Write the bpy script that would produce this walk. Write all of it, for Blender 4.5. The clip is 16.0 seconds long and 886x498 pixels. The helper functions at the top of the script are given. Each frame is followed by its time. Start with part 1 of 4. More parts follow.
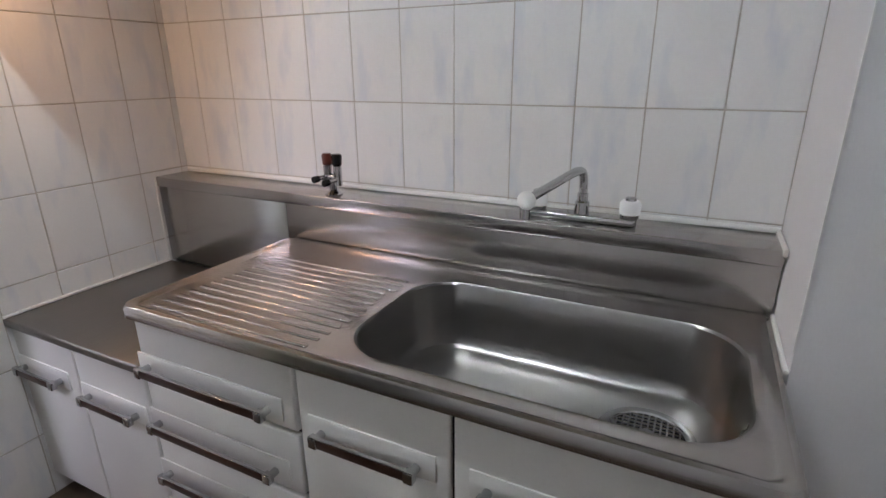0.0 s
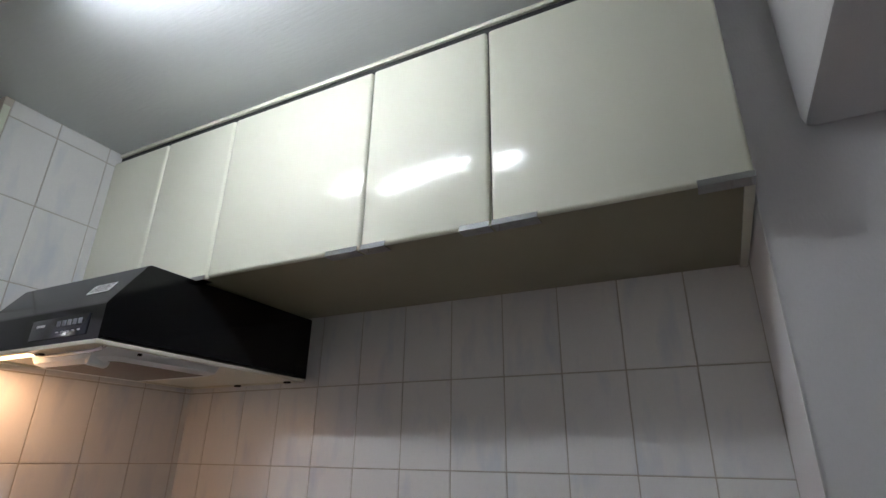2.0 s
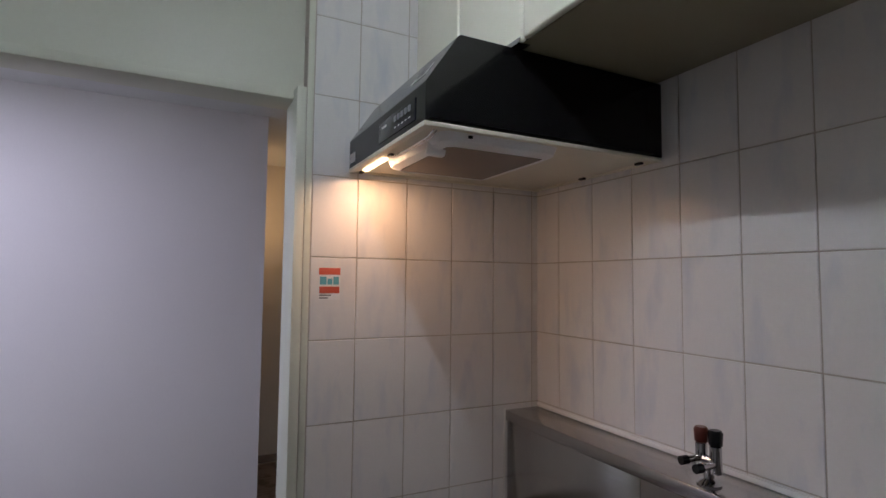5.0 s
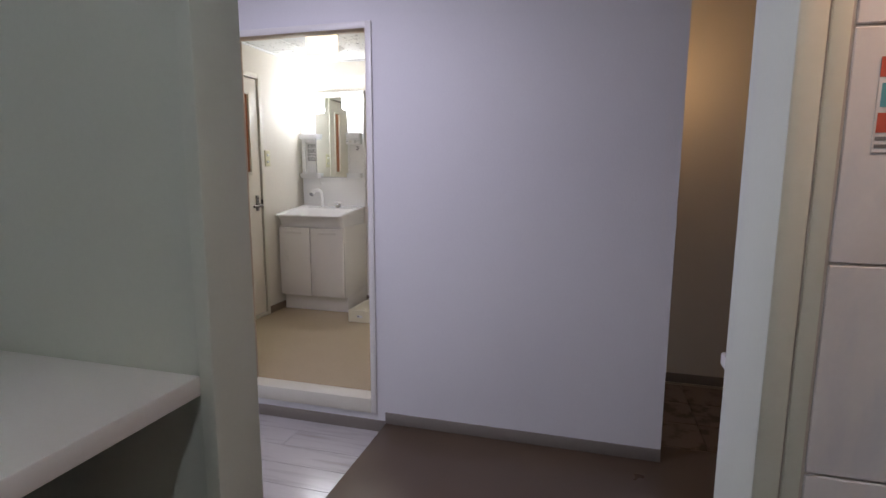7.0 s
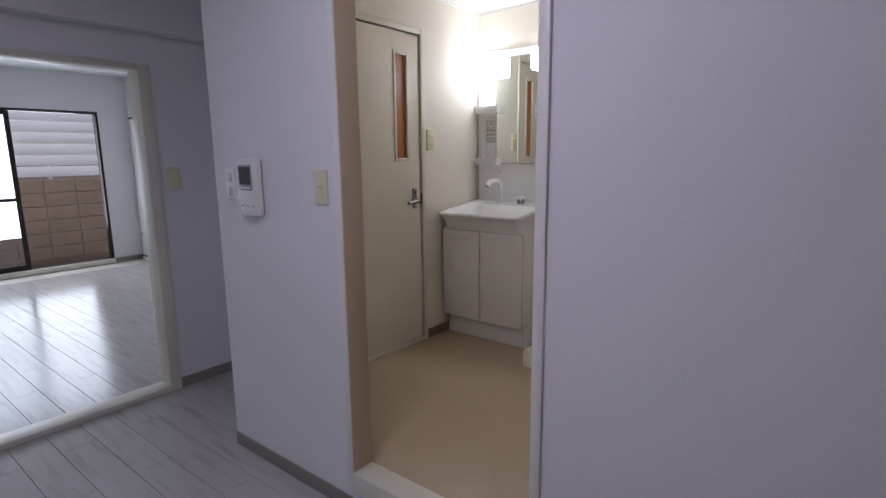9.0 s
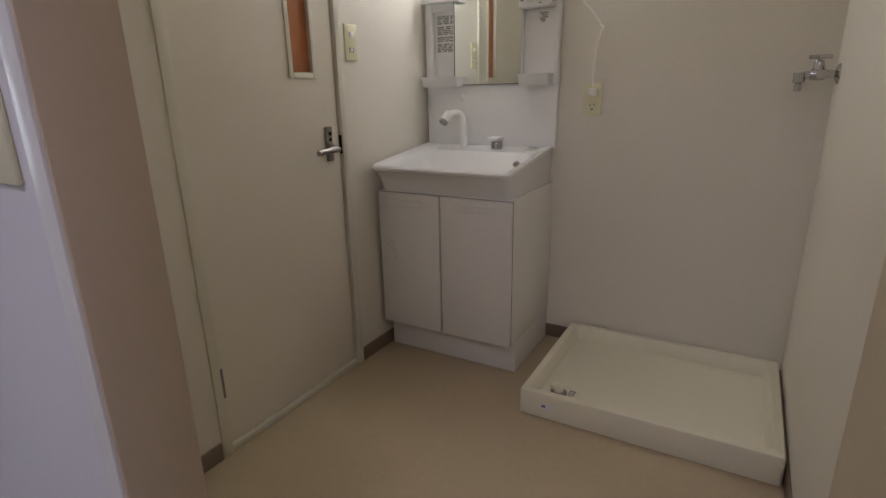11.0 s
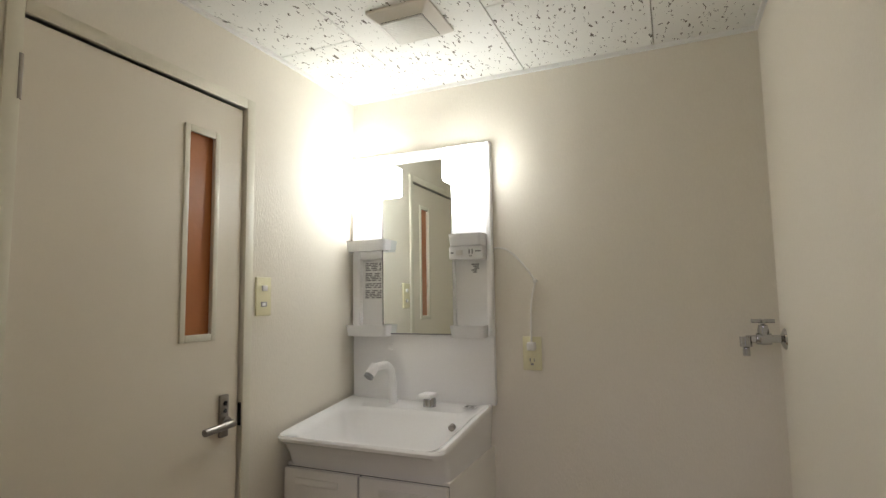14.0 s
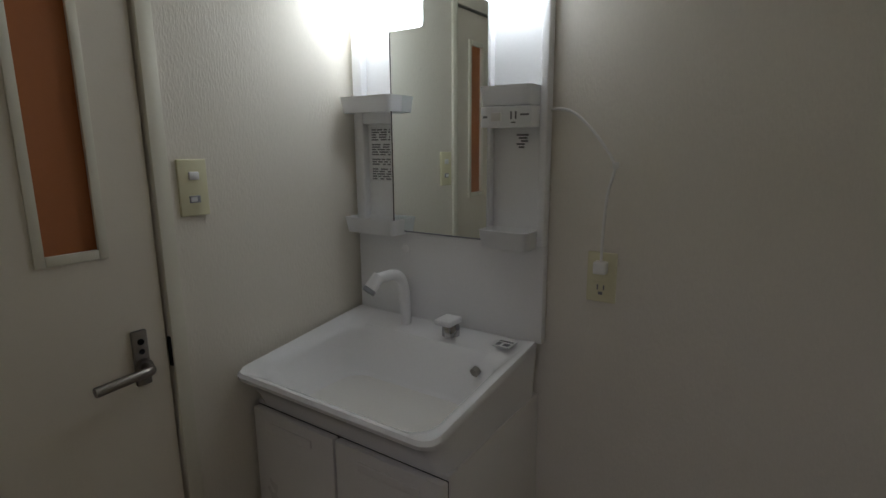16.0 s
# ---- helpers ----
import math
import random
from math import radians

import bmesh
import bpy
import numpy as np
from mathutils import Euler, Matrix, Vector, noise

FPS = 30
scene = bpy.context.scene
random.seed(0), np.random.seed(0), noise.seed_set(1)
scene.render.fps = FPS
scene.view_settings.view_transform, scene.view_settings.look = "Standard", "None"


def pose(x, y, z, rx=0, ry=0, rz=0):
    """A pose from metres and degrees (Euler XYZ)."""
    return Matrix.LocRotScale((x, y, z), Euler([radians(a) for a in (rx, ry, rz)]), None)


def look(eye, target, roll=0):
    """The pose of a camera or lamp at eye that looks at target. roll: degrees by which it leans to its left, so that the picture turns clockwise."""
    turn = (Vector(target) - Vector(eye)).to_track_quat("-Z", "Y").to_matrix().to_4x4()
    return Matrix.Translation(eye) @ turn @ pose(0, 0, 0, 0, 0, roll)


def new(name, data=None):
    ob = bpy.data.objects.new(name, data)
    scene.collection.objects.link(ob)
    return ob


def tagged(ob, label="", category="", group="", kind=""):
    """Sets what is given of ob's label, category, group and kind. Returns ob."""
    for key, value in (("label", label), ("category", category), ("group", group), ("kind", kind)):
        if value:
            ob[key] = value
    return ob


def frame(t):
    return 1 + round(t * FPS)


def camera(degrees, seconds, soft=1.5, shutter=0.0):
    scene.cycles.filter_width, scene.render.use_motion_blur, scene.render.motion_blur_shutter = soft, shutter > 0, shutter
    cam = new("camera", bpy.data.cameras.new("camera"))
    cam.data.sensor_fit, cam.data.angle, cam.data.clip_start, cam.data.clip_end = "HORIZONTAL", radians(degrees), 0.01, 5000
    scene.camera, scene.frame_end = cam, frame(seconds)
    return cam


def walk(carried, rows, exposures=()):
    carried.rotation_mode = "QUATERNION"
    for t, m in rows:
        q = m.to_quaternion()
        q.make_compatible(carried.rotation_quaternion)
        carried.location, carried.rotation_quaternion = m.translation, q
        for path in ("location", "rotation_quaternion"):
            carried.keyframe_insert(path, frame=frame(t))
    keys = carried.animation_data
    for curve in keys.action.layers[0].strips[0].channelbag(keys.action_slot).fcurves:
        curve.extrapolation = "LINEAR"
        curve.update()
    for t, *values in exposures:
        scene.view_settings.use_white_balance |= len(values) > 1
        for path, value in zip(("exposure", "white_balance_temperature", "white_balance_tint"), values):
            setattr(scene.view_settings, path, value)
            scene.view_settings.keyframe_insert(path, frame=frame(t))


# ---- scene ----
cam = camera(80.5, 16.0)
PATH = [
    (0, (1.761, -1.362, 1.355), (0.922, 0.335, 0.709), -0.4),
    (0.5, (1.772, -1.352, 1.448), (0.873, 0.421, 1.229), -0.3),
    (1, (1.789, -1.355, 1.486), (0.88, 0.415, 1.689), -0.1),
    (1.5, (1.811, -1.395, 1.524), (0.936, 0.315, 2.083), 0.6),
    (2, (1.822, -1.431, 1.547), (0.977, 0.222, 2.291), 0.9),
    (2.5, (1.827, -1.457, 1.562), (0.98, 0.15, 2.399), 1.1),
    (3, (1.809, -1.467, 1.56), (0.912, 0.123, 2.376), 0.8),
    (3.5, (1.75, -1.444, 1.538), (0.683, 0.077, 2.279), 1.2),
    (4, (1.666, -1.404, 1.492), (0.442, 0.093, 2.001), -0.3),
    (4.5, (1.624, -1.3, 1.458), (0.125, -0.017, 1.785), -0.1),
    (5, (1.58, -1.181, 1.446), (-0.206, -0.291, 1.571), 0.6),
    (5.2, (1.56, -1.147, 1.438), (-0.299, -0.412, 1.51), 0.5),
    (7.3, (0.438, -1.093, 1.34), (-1.433, -1.733, 1.041), 0.4),
    (7.5, (0.282, -1.147, 1.325), (-1.574, -1.84, 1.05), 0.6),
    (7.7, (0.137, -1.204, 1.33), (-1.698, -1.968, 1.109), 0.6),
    (8, (-0.048, -1.246, 1.341), (-1.814, -2.151, 1.091), 0.0),
    (8.2, (-0.147, -1.267, 1.335), (-1.864, -2.258, 1.064), -0.3),
    (10.3, (-1.212, -2.085, 1.430), (-2.628, -3.435, 1.012), -0.7),
    (10.5, (-1.318, -2.153, 1.413), (-2.803, -3.419, 0.974), -0.5),
    (11, (-1.491, -2.331, 1.28), (-3.15, -3.288, 0.703), -1.2),
    (11.5, (-1.65, -2.396, 1.283), (-3.349, -3.221, 0.625), -1.9),
    (12, (-1.712, -2.401, 1.256), (-3.28, -3.167, 0.278), -2.8),
    (12.5, (-1.74, -2.41, 1.251), (-3.226, -3.103, 0.105), -1.9),
    (13, (-1.755, -2.412, 1.285), (-3.422, -3.146, 0.458), -1.6),
    (13.5, (-1.76, -2.402, 1.361), (-3.588, -3.184, 1.148), -1.1),
    (14, (-1.767, -2.411, 1.445), (-3.595, -3.201, 1.632), -0.9),
    (14.5, (-1.806, -2.412, 1.453), (-3.609, -3.252, 1.666), -1.3),
    (15, (-1.963, -2.468, 1.41), (-3.76, -3.345, 1.345), -1.8),
    (15.5, (-2.272, -2.549, 1.532), (-3.974, -3.583, 1.336), -1.4),
    (16, (-2.466, -2.523, 1.553), (-4.091, -3.621, 1.16), -0.4),
]
EXPOSURES = [
    (0, 1.03, 6380, 10), (0.5, 1.0, 6300, 10), (1, 0.62, 6300, 11), (1.5, 0.37, 6400, 11), (2.5, -0.05, 6450, 11), (3.5, -0.27, 6400, 11), (4, -0.27, 6400, 12), (5, -0.05, 6350, 13),
    (7.5, -0.22, 6350, 17), (8.2, -0.45, 6350, 19), (10.3, -0.72, 6500, 18), (11, -0.65, 6800, 16), (12.5, -0.42, 7100, 13), (13.5, -0.15, 7000, 11), (14.5, -0.95, 6850, 10), (15, -1.32, 6600, 10), (16, -1.9, 6250, 10)]
walk(cam, [(t, look(e, a, r)) for t, e, a, r in PATH], EXPOSURES)

# ---- light ----
world = bpy.data.worlds.new("sky")
scene.world = world
world.use_nodes = True
sky = world.node_tree.nodes.new("ShaderNodeTexSky")
sky.sky_type, sky.sun_disc = "NISHITA", False
sky.sun_elevation, sky.sun_rotation = radians(65), radians(0)
world.node_tree.nodes["Background"].inputs[1].default_value = 0.15
world.node_tree.links.new(sky.outputs[0], world.node_tree.nodes["Background"].inputs[0])


def lamp(name, kind, m, energy, colour, **kw):
    data = bpy.data.lights.new(name, kind)
    data.energy, data.color = energy, colour
    for key, value in kw.items():
        setattr(data, key, value)
    ob = new(name, data)
    ob.matrix_world = m
    return ob


lamp("daylight", "SUN", look((0, -8, 20), (0, -13, 9)), 2.5, (1, 0.97, 0.93), angle=radians(15))
lamp("window_light", "AREA", look((-1.9, -9.55, 1.2), (-1.9, -4.0, 0.6)), 65, (0.8, 0.9, 1.0), shape="RECTANGLE", size=2.3, size_y=1.6)
lamp("hood_light", "AREA", look((0.15, -0.69, 1.774), (0.19, -0.62, 1.0)), 1.25, (1, 0.56, 0.30), shape="RECTANGLE", size=0.13, size_y=0.05)
lamp("pendant_light", "POINT", pose(-2.645, -2.868, 2.20), 0.5, (1, 0.80, 0.56), shadow_soft_size=0.08)
lamp("entry_light", "POINT", pose(-2.75, -0.62, 1.95), 2.2, (1, 0.6, 0.28), shadow_soft_size=0.05)
# Unseen area lamp added under the hall ceiling to brighten the hall; no fixture.
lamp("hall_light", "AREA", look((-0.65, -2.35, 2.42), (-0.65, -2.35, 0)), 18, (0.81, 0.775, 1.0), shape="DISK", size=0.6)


# ---- materials ----
def mat(name, colour, rough=0.5, metal=0.0, spots=0.05, size=3.0, grain=0.03, fine=150.0, bump=0.03, stretch=(1, 1, 1), spec=0.5, emit=0.0, coat=0.0):
    """A surface with broad blotches, fine grain and relief."""
    m = bpy.data.materials.new(name)
    m.use_nodes = True
    n, link = m.node_tree.nodes, m.node_tree.links.new
    b = n["Principled BSDF"]
    b.inputs["Roughness"].default_value, b.inputs["Metallic"].default_value = rough, metal
    b.inputs["Specular IOR Level"].default_value, b.inputs["Coat Weight"].default_value = spec, coat
    geo = n.new("ShaderNodeNewGeometry")
    mapping = n.new("ShaderNodeMapping")
    mapping.inputs["Scale"].default_value = stretch
    link(geo.outputs["Position"], mapping.inputs[0])
    broad, small = n.new("ShaderNodeTexNoise"), n.new("ShaderNodeTexNoise")
    broad.inputs["Scale"].default_value, small.inputs["Scale"].default_value = size, fine
    broad.inputs["Detail"].default_value = small.inputs["Detail"].default_value = 4
    for t in (broad, small):
        link(mapping.outputs[0], t.inputs["Vector"])
    add = n.new("ShaderNodeMath"); add.operation = "MULTIPLY_ADD"
    link(broad.outputs[0], add.inputs[0])
    add.inputs[1].default_value, add.inputs[2].default_value = 2 * spots, 1 - spots - grain
    add2 = n.new("ShaderNodeMath"); add2.operation = "MULTIPLY_ADD"
    link(small.outputs[0], add2.inputs[0])
    add2.inputs[1].default_value = 2 * grain
    link(add.outputs[0], add2.inputs[2])
    mix = n.new("ShaderNodeVectorMath"); mix.operation = "SCALE"
    mix.inputs[0].default_value = colour
    link(add2.outputs[0], mix.inputs["Scale"])
    link(mix.outputs[0], b.inputs["Base Color"])
    rr = n.new("ShaderNodeMath"); rr.operation = "MULTIPLY_ADD"
    link(broad.outputs[0], rr.inputs[0])
    rr.inputs[1].default_value, rr.inputs[2].default_value = rough * 0.4, rough * 0.8
    link(rr.outputs[0], b.inputs["Roughness"])
    if bump:
        bp = n.new("ShaderNodeBump")
        bp.inputs["Strength"].default_value, bp.inputs["Distance"].default_value = bump, 0.003
        link(small.outputs[0], bp.inputs["Height"])
        link(bp.outputs[0], b.inputs["Normal"])
    if emit:
        b.inputs["Emission Color"].default_value = (*colour, 1)
        b.inputs["Emission Strength"].default_value = emit
    return m


def bsdf(m):
    return m.node_tree.nodes["Principled BSDF"]


def streaked(m, axis_scale, lo, hi, dark):
    """Soft coloured streaks over a material, different on each piece."""
    n, link = m.node_tree.nodes, m.node_tree.links.new
    geo, info = n.new("ShaderNodeNewGeometry"), n.new("ShaderNodeObjectInfo")
    off = n.new("ShaderNodeVectorMath"); off.operation = "MULTIPLY_ADD"
    link(info.outputs["Random"], off.inputs[0])
    off.inputs[1].default_value = (7, 13, 5)
    link(geo.outputs["Position"], off.inputs[2])
    mp = n.new("ShaderNodeMapping"); mp.inputs["Scale"].default_value = axis_scale
    link(off.outputs[0], mp.inputs[0])
    t = n.new("ShaderNodeTexNoise"); t.inputs["Scale"].default_value, t.inputs["Detail"].default_value = 1, 5
    link(mp.outputs[0], t.inputs["Vector"])
    r = n.new("ShaderNodeMapRange")
    r.inputs[1].default_value, r.inputs[2].default_value = lo, hi
    link(t.outputs[0], r.inputs[0])
    b = bsdf(m)
    old = b.inputs["Base Color"].links[0].from_socket
    mx = n.new("ShaderNodeMix"); mx.data_type = "RGBA"
    link(r.outputs[0], mx.inputs[0]); link(old, mx.inputs[6])
    mx.inputs[7].default_value = (*dark, 1)
    link(mx.outputs[2], b.inputs["Base Color"])
    return m


WALL = mat("white_wallpaper", (0.80, 0.79, 0.80), 0.75, spots=0.03, size=1.5, fine=260, grain=0.03, bump=0.25, stretch=(1, 1, 0.35))
CREAM = mat("cream_wallpaper", (0.80, 0.755, 0.665), 0.6, spots=0.04, size=1.5, fine=230, grain=0.04, bump=0.4, stretch=(1, 1, 0.35))
PAINT = mat("cream_paint", (0.74, 0.71, 0.60), 0.4, spots=0.04, fine=90, bump=0.05)
KWALL = mat("pale_green_paint", (0.66, 0.68, 0.58), 0.45, spots=0.04, fine=120, bump=0.1)
CEIL = mat("ceiling_paper", (0.72, 0.74, 0.74), 0.8, spots=0.03, fine=150, bump=0.25, stretch=(0.15, 1, 1))
TILE = streaked(mat("glazed_tile", (0.80, 0.79, 0.78), 0.18, spots=0.03, size=5, bump=0.01), (16, 16, 5), 0.52, 0.75, (0.665, 0.685, 0.725))
GROUT = mat("grey_grout", (0.50, 0.455, 0.40), 0.9, spots=0.15, bump=0.2)
CAULK = mat("white_caulk", (0.86, 0.86, 0.84), 0.4)
STEEL = mat("brushed_steel", (0.46, 0.44, 0.425), 0.22, 1.0, spots=0.08, size=4, grain=0.06, fine=220, bump=0.06, stretch=(0.06, 1, 1))
DULL = mat("worn_steel", (0.26, 0.25, 0.24), 0.33, 1.0, spots=0.12, size=5, grain=0.08, fine=220, bump=0.06, stretch=(1, 0.06, 1))
BOWL = mat("satin_steel_bowl", (0.33, 0.32, 0.31), 0.3, 1.0, spots=0.08, grain=0.05, fine=300, bump=0.05)
CHROME = mat("chrome", (0.50, 0.50, 0.51), 0.07, 1.0, spots=0.02, bump=0)
IVORY = mat("ivory_enamel", (0.79, 0.785, 0.655), 0.17, spots=0.02, size=2, grain=0.01, fine=7, bump=0.5, coat=0.3)
WHITE = mat("white_laminate", (0.82, 0.80, 0.76), 0.3, spots=0.03, bump=0.02)
BROWNBAR = mat("dark_brown_plastic", (0.045, 0.018, 0.012), 0.3)
BLACK = mat("black_enamel", (0.007, 0.007, 0.008), 0.13, spots=0.1, bump=0.01, spec=0.3)
# Near-black colour that paints the shade in gaps round doors and fronts.
DARK = mat("black_shadow_gap", (0.02, 0.02, 0.02), 0.8)
HOODIN = mat("hood_inner_enamel", (0.78, 0.74, 0.62), 0.35, spots=0.06)
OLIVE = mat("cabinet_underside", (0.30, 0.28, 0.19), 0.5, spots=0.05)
FILTER = mat("wire_filter", (0.25, 0.22, 0.20), 0.5, 0.6, grain=0.4, fine=500, bump=0.4)
PLASTIC = mat("frosted_white_plastic", (0.90, 0.90, 0.90), 0.3, spots=0.02, bump=0.01)
CERAMIC = mat("white_resin_basin", (0.88, 0.88, 0.88), 0.12, spots=0.01, bump=0, coat=0.4)
PANM = mat("ivory_pan_resin", (0.80, 0.76, 0.60), 0.3, spots=0.03, bump=0.02)
VINYL = mat("beige_vinyl_floor", (0.49, 0.395, 0.265), 0.06, spots=0.06, size=2.5, grain=0.06, fine=55, bump=0.3)
BROWNFLOOR = mat("dark_brown_floor", (0.10, 0.065, 0.04), 0.3, spots=0.15, bump=0.05)
BASE = mat("taupe_baseboard", (0.25, 0.22, 0.19), 0.5, spots=0.06)
WBASE = mat("brown_baseboard", (0.22, 0.16, 0.11), 0.5, spots=0.06)
ORANGE = mat("orange_pane", (0.46, 0.17, 0.065), 0.3, spots=0.06, fine=60, bump=0.15)
BRASS = mat("aged_trim", (0.50, 0.42, 0.28), 0.4, 0.3)
SATIN = mat("dull_nickel", (0.30, 0.28, 0.26), 0.35, 1.0, spots=0.08)
PLATE = mat("ivory_plastic", (0.74, 0.70, 0.48), 0.35, spots=0.02)
GREYP = mat("grey_plastic", (0.30, 0.31, 0.33), 0.4)
# Grey puts the shading of white switch rockers into the colour.
SHADED = mat("shaded_white_plastic", (0.58, 0.58, 0.60), 0.4, spots=0.02)
SCREEN = mat("dark_screen", (0.02, 0.022, 0.03), 0.12)
RED = mat("red_print", (0.55, 0.10, 0.06), 0.5)
TEAL = mat("teal_print", (0.12, 0.38, 0.45), 0.5)
INK = mat("grey_print", (0.18, 0.18, 0.19), 0.6)
PAPER = mat("white_label", (0.80, 0.80, 0.80), 0.4)
WOOD = streaked(mat("light_grey_boards", (0.50, 0.47, 0.45), 0.16, spots=0.08, size=2, grain=0.05, bump=0.05, stretch=(1, 0.1, 1)), (30, 2.5, 1), 0.5, 0.8, (0.36, 0.33, 0.30))
ENTRY = streaked(mat("marbled_entry_tile", (0.24, 0.19, 0.16), 0.35, spots=0.2, size=6, bump=0.05), (9, 9, 1), 0.5, 0.62, (0.10, 0.075, 0.06))
BLOCK = mat("weathered_block", (0.30, 0.22, 0.16), 0.9, spots=0.25, size=5, grain=0.15, fine=80, bump=0.5)
EARTH = mat("earth", (0.16, 0.11, 0.08), 0.95, spots=0.2)
SASH = mat("bronze_aluminium", (0.035, 0.028, 0.025), 0.35, 0.6)
GLOW = mat("lit_white_diffuser", (0.93, 0.97, 1), 0.4, emit=20)
WARMGLOW = mat("lit_pendant_glass", (1, 0.86, 0.62), 0.4, emit=1.5)
TUBE = mat("lit_tube", (0.87, 0.93, 1.0), 0.4, emit=95)
HOTGLOW = mat("lit_hood_lens", (1, 0.72, 0.42), 0.4, emit=4.5)
BLACKR = mat("dark_red_knob", (0.10, 0.02, 0.012), 0.3)
MIRROR = mat("mirror", (0.86, 0.90, 0.88), 0.0, 1.0, spots=0.0, grain=0.0, bump=0)
bsdf(MIRROR).inputs["Roughness"].links and MIRROR.node_tree.links.remove(bsdf(MIRROR).inputs["Roughness"].links[0])
bsdf(MIRROR).inputs["Roughness"].default_value = 0.02
GLASS = mat("window_glass", (0.9, 0.95, 0.95), 0.02, bump=0)
bsdf(GLASS).inputs["Transmission Weight"].default_value = 1.0
TRAY = mat("clear_frosted_tray", (0.95, 0.955, 0.96), 0.35, bump=0)
bsdf(TRAY).inputs["Transmission Weight"].default_value = 0.2


def pitted():
    """White board with short worm-like pits."""
    m = mat("pitted_ceiling_board", (0.82, 0.82, 0.78), 0.85, spots=0.03, bump=0.1)
    n, link = m.node_tree.nodes, m.node_tree.links.new
    geo, mp, t = n.new("ShaderNodeNewGeometry"), n.new("ShaderNodeMapping"), n.new("ShaderNodeTexNoise")
    mp.inputs["Scale"].default_value = (38, 85, 1)
    t.inputs["Scale"].default_value, t.inputs["Detail"].default_value, t.inputs["Distortion"].default_value = 1, 2, 0.7
    link(geo.outputs["Position"], mp.inputs[0]); link(mp.outputs[0], t.inputs["Vector"])
    r = n.new("ShaderNodeMapRange")
    r.inputs[1].default_value, r.inputs[2].default_value = 0.642, 0.672
    link(t.outputs[0], r.inputs[0])
    b = bsdf(m)
    mx = n.new("ShaderNodeMix"); mx.data_type = "RGBA"
    link(r.outputs[0], mx.inputs[0]); link(b.inputs["Base Color"].links[0].from_socket, mx.inputs[6])
    mx.inputs[7].default_value = (0.13, 0.115, 0.095, 1)
    link(mx.outputs[2], b.inputs["Base Color"])
    return m


DOORM = mat("cream_door_sheet", (0.79, 0.735, 0.635), 0.35, spots=0.03, fine=200, grain=0.02, bump=0.06)
PITTED = pitted()
# Tan for reveal and pocket panel, browner than the cream sill.
TAN = mat("tan_finish", (0.60, 0.49, 0.36), 0.4, spots=0.05, fine=90, bump=0.05)


# ---- building helpers ----
def mesh_of(name, bm, material, smooth=False):
    bmesh.ops.recalc_face_normals(bm, faces=bm.faces)
    me = bpy.data.meshes.new(name)
    bm.to_mesh(me)
    bm.free()
    me.materials.append(material)
    if smooth:
        for p in me.polygons:
            p.use_smooth = True
        me.set_sharp_from_angle(angle=radians(40))
    return me


def thing(name, at, label, category, group="", kind=""):
    ob = new(name)
    ob.empty_display_size = 0.05
    ob.location = at
    return tagged(ob, label, category, group, kind)


def part(name, bm, material, parent=None, label="", smooth=True):
    ob = new(name, mesh_of(name, bm, material, smooth))
    if parent is not None:
        ob.parent = parent
        if parent.type == "EMPTY":
            ob.matrix_parent_inverse = Matrix.Translation(-parent.location)
    return tagged(ob, label)


def solid(name, bm, material, label, category, kind="", smooth=True, group=""):
    return tagged(part(name, bm, material, None, "", smooth), label, category, group, kind)


def boxes(*spans, bevel=0.002, seg=2):
    """Bevelled boxes (x0, x1, y0, y1, z0, z1) in one mesh."""
    bm = bmesh.new()
    for x0, x1, y0, y1, z0, z1 in spans:
        m = Matrix.LocRotScale(((x0 + x1) / 2, (y0 + y1) / 2, (z0 + z1) / 2), None, (abs(x1 - x0), abs(y1 - y0), abs(z1 - z0)))
        made = bmesh.ops.create_cube(bm, size=1, matrix=m)["verts"]
        if bevel:
            edges = list({e for v in made for e in v.link_edges})
            bmesh.ops.bevel(bm, geom=edges, offset=min(bevel, 0.45 * min(abs(x1 - x0), abs(y1 - y0), abs(z1 - z0))), segments=seg, affect="EDGES", profile=0.5)
    return bm


def rod(p, q, r, r2=None, n=20, bm=None):
    bm = bm or bmesh.new()
    p, q = Vector(p), Vector(q)
    m = Matrix.Translation((p + q) / 2) @ (q - p).to_track_quat("Z", "Y").to_matrix().to_4x4()
    bmesh.ops.create_cone(bm, cap_ends=True, segments=n, radius1=r, radius2=r if r2 is None else r2, depth=(q - p).length, matrix=m)
    return bm


def turned(profile, at, axis=(0, 0, 1), n=28, bm=None):
    """A turned shape from (radius, height) pairs along axis."""
    bm = bm or bmesh.new()
    m = Matrix.Translation(at) @ Vector(axis).to_track_quat("Z", "Y").to_matrix().to_4x4()
    rings = [[bm.verts.new(m @ Vector((r * math.cos(2 * math.pi * i / n), r * math.sin(2 * math.pi * i / n), h))) for i in range(n)] for r, h in profile]
    for a, b in zip(rings, rings[1:]):
        for i in range(n):
            bm.faces.new((a[i], a[(i + 1) % n], b[(i + 1) % n], b[i]))
    bm.faces.new(rings[0]); bm.faces.new(rings[-1])
    return bm


